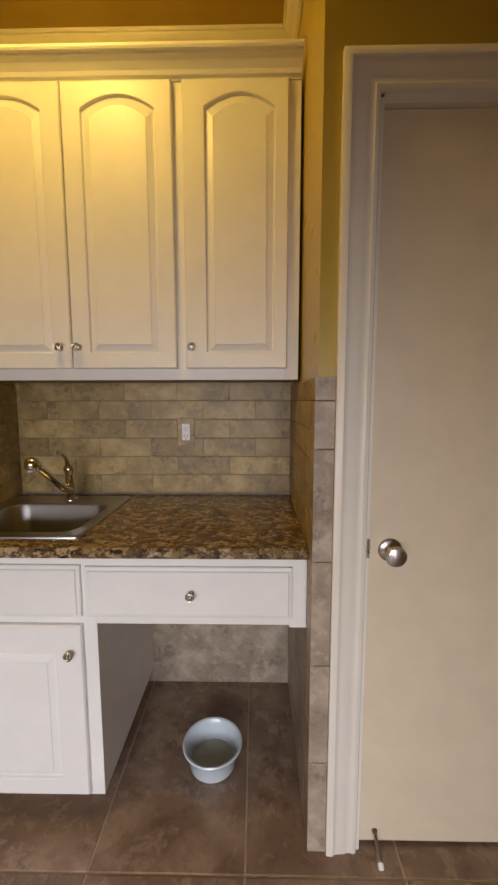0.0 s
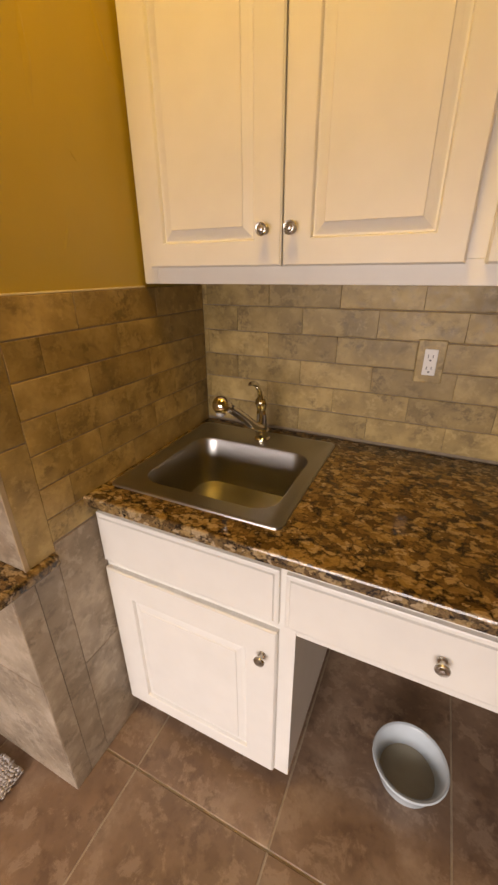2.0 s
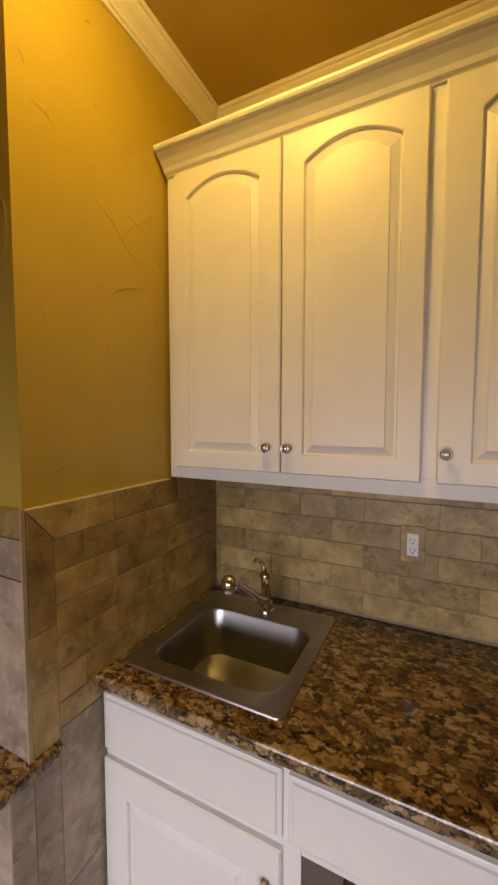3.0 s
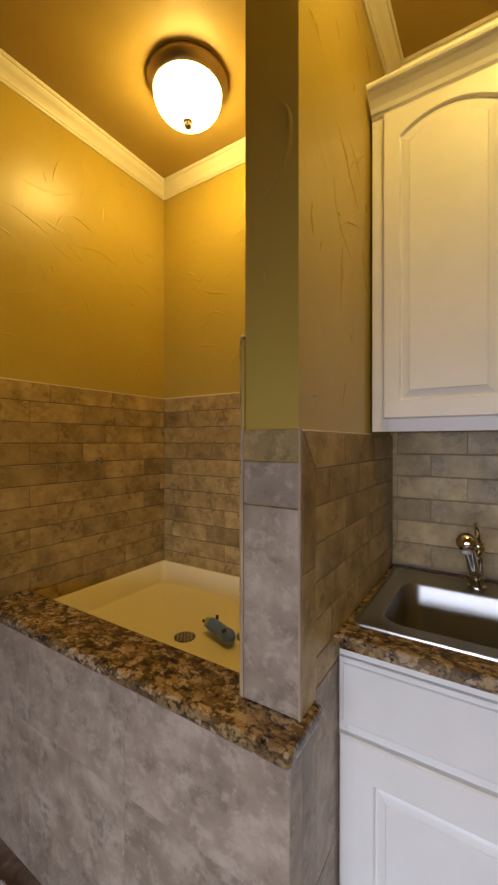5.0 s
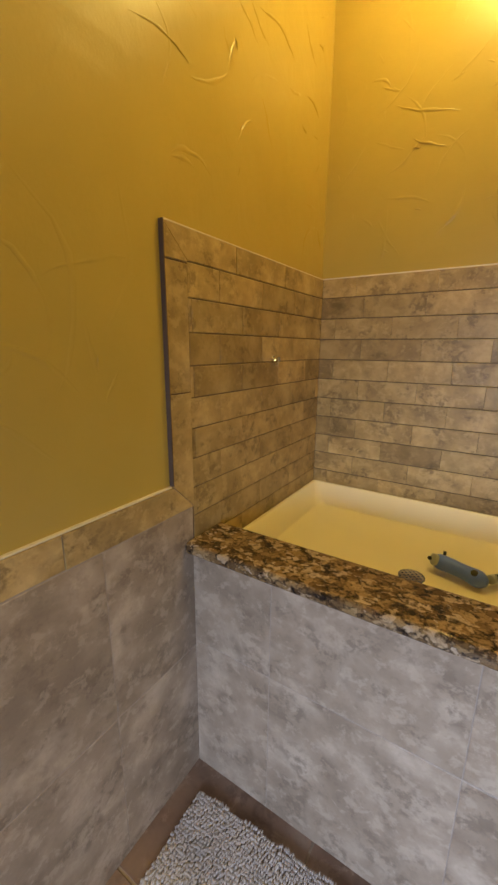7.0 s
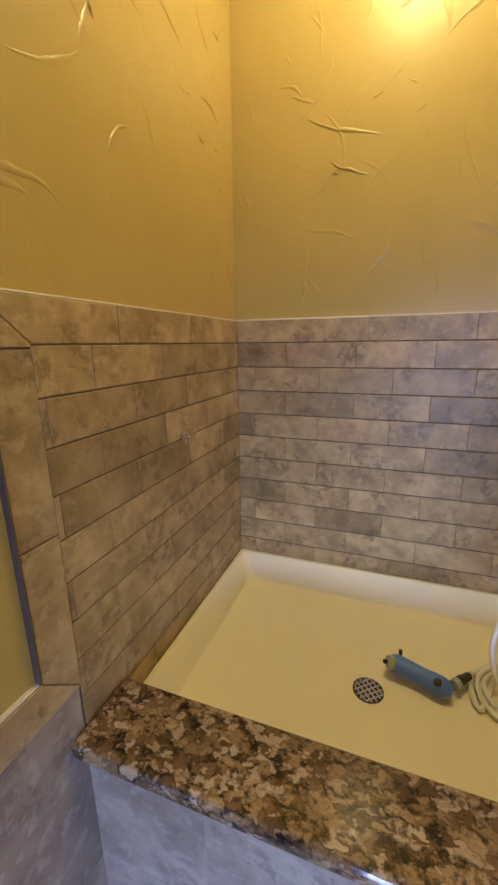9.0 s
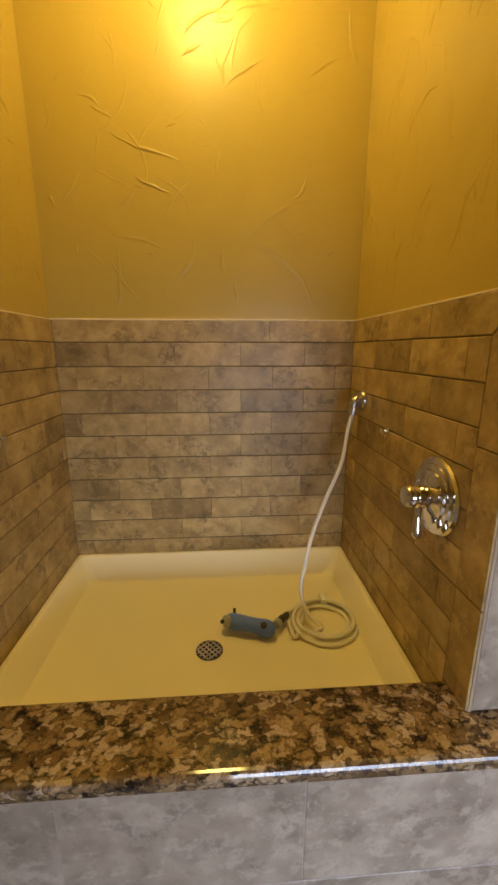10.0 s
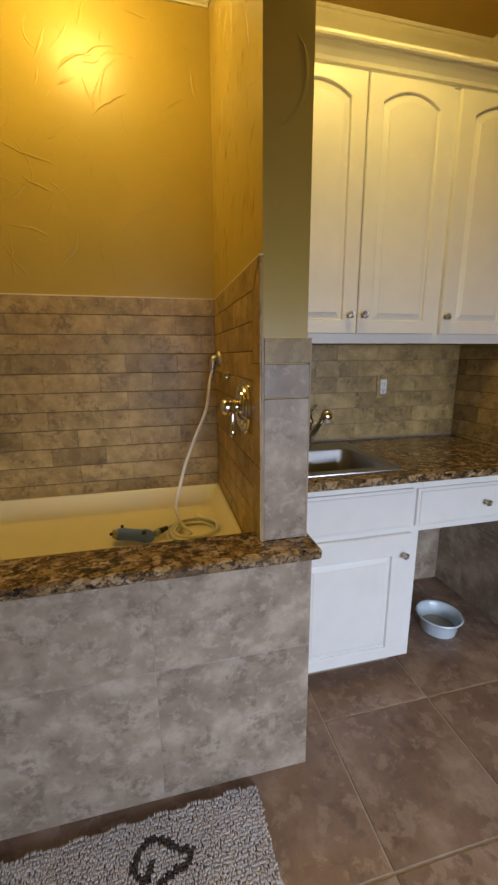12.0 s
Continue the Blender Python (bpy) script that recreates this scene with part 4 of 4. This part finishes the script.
# wainscot of the left wall
backing(wall_left, LEFT - 0.001, LEFT + 0.0088, SOUTH, 0.98, 0.0, 1.003, SLAB_GROUT)
side_piece(wall_left, LEFT, 1, [(0.9055, 1.0035), (0.5925, 1.0035), (0.5925, 0.9265), (0.983, 0.9265)], TILE, 0.012)
y = 0.591
while y > SOUTH:
    left_rects([(max(y - 0.314, SOUTH), 0.925, y, 1.005)], TILE)
    y -= 0.314
y = 1.136
while y > SOUTH:
    for z0, z1 in ((0.0, 0.462), (0.462, 0.924)):
        left_rects([(max(y - 0.457, SOUTH), z0, min(y, 0.979), z1)], SLAB, gap=0.0026)
    y -= 0.457

# shower side of the partition
backing(partition, -1.0375, -1.029, 1.036, 1.85, 0.6, CAP1 - 0.002)


def inner(rs):
    for r in rs:
        side_piece(partition, -1.03, -1, rect(*r), TILE)


side_piece(partition, -1.03, -1, [(1.106, CAP0 + 0.0015), (1.32, CAP0 + 0.0015), (1.32, CAP1 - 0.0015), (1.03, CAP1 - 0.0015)], TILE, 0.01)
inner([(1.3215, CAP0, 1.62, CAP1), (1.62, CAP0, 1.849, CAP1)])
side_piece(partition, -1.03, -1, [(1.0255, 1.3695), (1.1035, 1.3695), (1.1035, CAP0 - 0.001), (1.0255, CAP1 - 0.003)], TILE, 0.01)
inner([(1.024, 1.066, 1.105, 1.368), (1.024, 0.834, 1.105, 1.066)])
inner(courses(1.105, 1.849, CAP0, 0.72, ROW, LONG, 1.17))

# front of the partition, above the ledge
fill(partition, (0, 1.034, 0), X, Z, [(-1.028, 1.368, -0.893, 1.438)], TILE, thick=0.0125)
fill(partition, (0, 1.034, 0), X, Z, [(-1.028, 1.271, -0.893, 1.368), (-1.028, 0.834, -0.893, 1.271)], SLAB, thick=0.0105)
part("edge_trim", boxed(-0.8935, -0.8885, 1.0225, 1.034, 0.834, 1.438, bevel=0.001), PLATE, partition, "beige tile edge strip")
part("edge_trim", boxed(-1.0355, -1.0285, 1.0225, 1.034, 0.834, 1.438, bevel=0.001), PLATE, partition, "beige tile edge strip")
part("edge_trim", boxed(-1.0355, -1.0285, 1.0245, 1.035, 1.4385, 1.64, bevel=0.002), PAINT, partition, "painted edge")

# niche side of the partition
NROW, NLONG, NTOP = 0.084, 0.236, 1.432
backing(partition, NICHE_L - 0.001, NICHE_L + 0.0075, 1.036, 1.862, 0.0, NTOP - 0.002, PALE_GROUT)


def niche_left(rs, mat=TILE, gap=0.003):
    for r in rs:
        side_piece(partition, NICHE_L, 1, rect(*r, gap=gap), mat)


side_piece(partition, NICHE_L, 1, [(1.3, NTOP - 0.0015), (1.038, NTOP - 0.0015), (1.106, 1.3495), (1.3, 1.3495)], TILE, 0.01)
niche_left([(1.3015, 1.348, 1.6, NTOP), (1.6, 1.348, 1.861, NTOP)])
side_piece(partition, NICHE_L, 1, [(1.103, 1.3475), (1.036, NTOP - 0.004), (1.036, 1.135), (1.103, 1.135)], TILE, 0.01)
niche_left([(1.034, 0.834, 1.1045, 1.133)])
niche_left([(1.034, 0.0, 1.1045, 0.834)], SLAB)
niche_left(courses(1.1045, 1.861, 1.348, 0.86, NROW, NLONG, 1.19))
niche_left([(1.1045, 0.0, 1.45, 0.42), (1.1045, 0.42, 1.45, 0.858), (1.45, 0.0, 1.861, 0.42)], SLAB)

# niche backsplash and the wall under the worktop
backing(wall_niche, NICHE_L + 0.008, NICHE_R - 0.008, NICHE_BACK - 0.0075, NICHE_BACK + 0.001, 0.0, 1.447, PALE_GROUT)
rects = courses(NICHE_L + 0.01, NICHE_R - 0.01, 1.448, 0.937, NROW, NLONG, -0.28 + NLONG / 2)
fill(wall_niche, (0, NICHE_BACK, 0), X, Z, rects, TILE)
fill(wall_niche, (0, NICHE_BACK, 0), X, Z, [(-0.77, 0.46, -0.312, 0.93), (-0.312, 0.46, 0.161, 0.93), (0.161, 0.46, NICHE_R - 0.01, 0.93), (-0.77, 0.0, -0.312, 0.46), (-0.312, 0.0, 0.161, 0.46), (0.161, 0.0, NICHE_R - 0.01, 0.46)], SLAB)

# niche side of the door wall
RTOP = 1.43
backing(wall_door, NICHE_R - 0.0075, NICHE_R + 0.001, 1.174, 1.862, 0.0, RTOP - 0.002)


def right_side(rs, mat=TILE):
    for r in rs:
        side_piece(wall_door, NICHE_R, -1, rect(*r), mat)


right_side([(1.164, 1.366, 1.245, RTOP), (1.245, 1.366, 1.55, RTOP), (1.55, 1.366, 1.861, RTOP), (1.164, 1.06, 1.245, 1.366), (1.164, 0.75, 1.245, 1.06)])
right_side([(1.164, 0.4, 1.245, 0.75), (1.164, 0.0, 1.245, 0.4)], SLAB)
right_side(courses(1.245, 1.861, 1.366, 0.93, NROW, NLONG, 1.33))
right_side([(1.245, 0.0, 1.66, 0.46), (1.245, 0.46, 1.66, 0.93), (1.66, 0.0, 1.861, 0.46), (1.66, 0.46, 1.861, 0.93)], SLAB)
# strip beside the door casing
backing(wall_door, NICHE_R - 0.006, 0.4035, DOOR_Y - 0.0075, DOOR_Y + 0.001, 0.0, RTOP - 0.002)
levels = [0.0, 0.3, 0.609, 0.92, 1.236, 1.366, RTOP]
fill(wall_door, (0, DOOR_Y, 0), X, Z, [(NICHE_R - 0.01, a, 0.4032, b) for a, b in zip(levels, levels[1:])], SLAB)

# low wall: front and end
backing(pony, LEFT + 0.006, -0.892, 0.9765, 0.986, 0.0, 0.796, SLAB_GROUT)
for x0, x1 in ((LEFT + 0.01, -1.842), (-1.842, -1.371), (-1.371, -0.888)):
    for z0, z1 in ((0.0, 0.482), (0.482, 0.797)):
        piece("tile", rect(x0, z0, x1, z1, 0.0022), 0.01, SLAB, pony, (0, 0.985, 0), X, Z)
piece("tile", rect(0.9765, 0.0, 1.0338, 0.797, 0.001), 0.0104, SLAB, pony, (-0.8985, 0, 0), Y, Z)

# floor tiles: one joint of the grid lies on x = 0.161, y = 1.1; long tiles fill the niche and the shower beyond it
FT = 0.4615
y, deep = 1.95, 0.85
while y > SOUTH:
    x = 0.161 - 6 * FT
    while x < RIGHT:
        a, b = max(x, LEFT), min(x + FT, RIGHT)
        c, d = max(y - deep, SOUTH), y
        if b - a > 0.02 and d - c > 0.02:
            piece("floor_tile", rect(a, c, b, d, 0.0065), 0.006, FLOOR_TILE, floor, (0, 0, -0.006), X, Y, lip=0.0018)
        x += FT
    y, deep = y - deep, FT
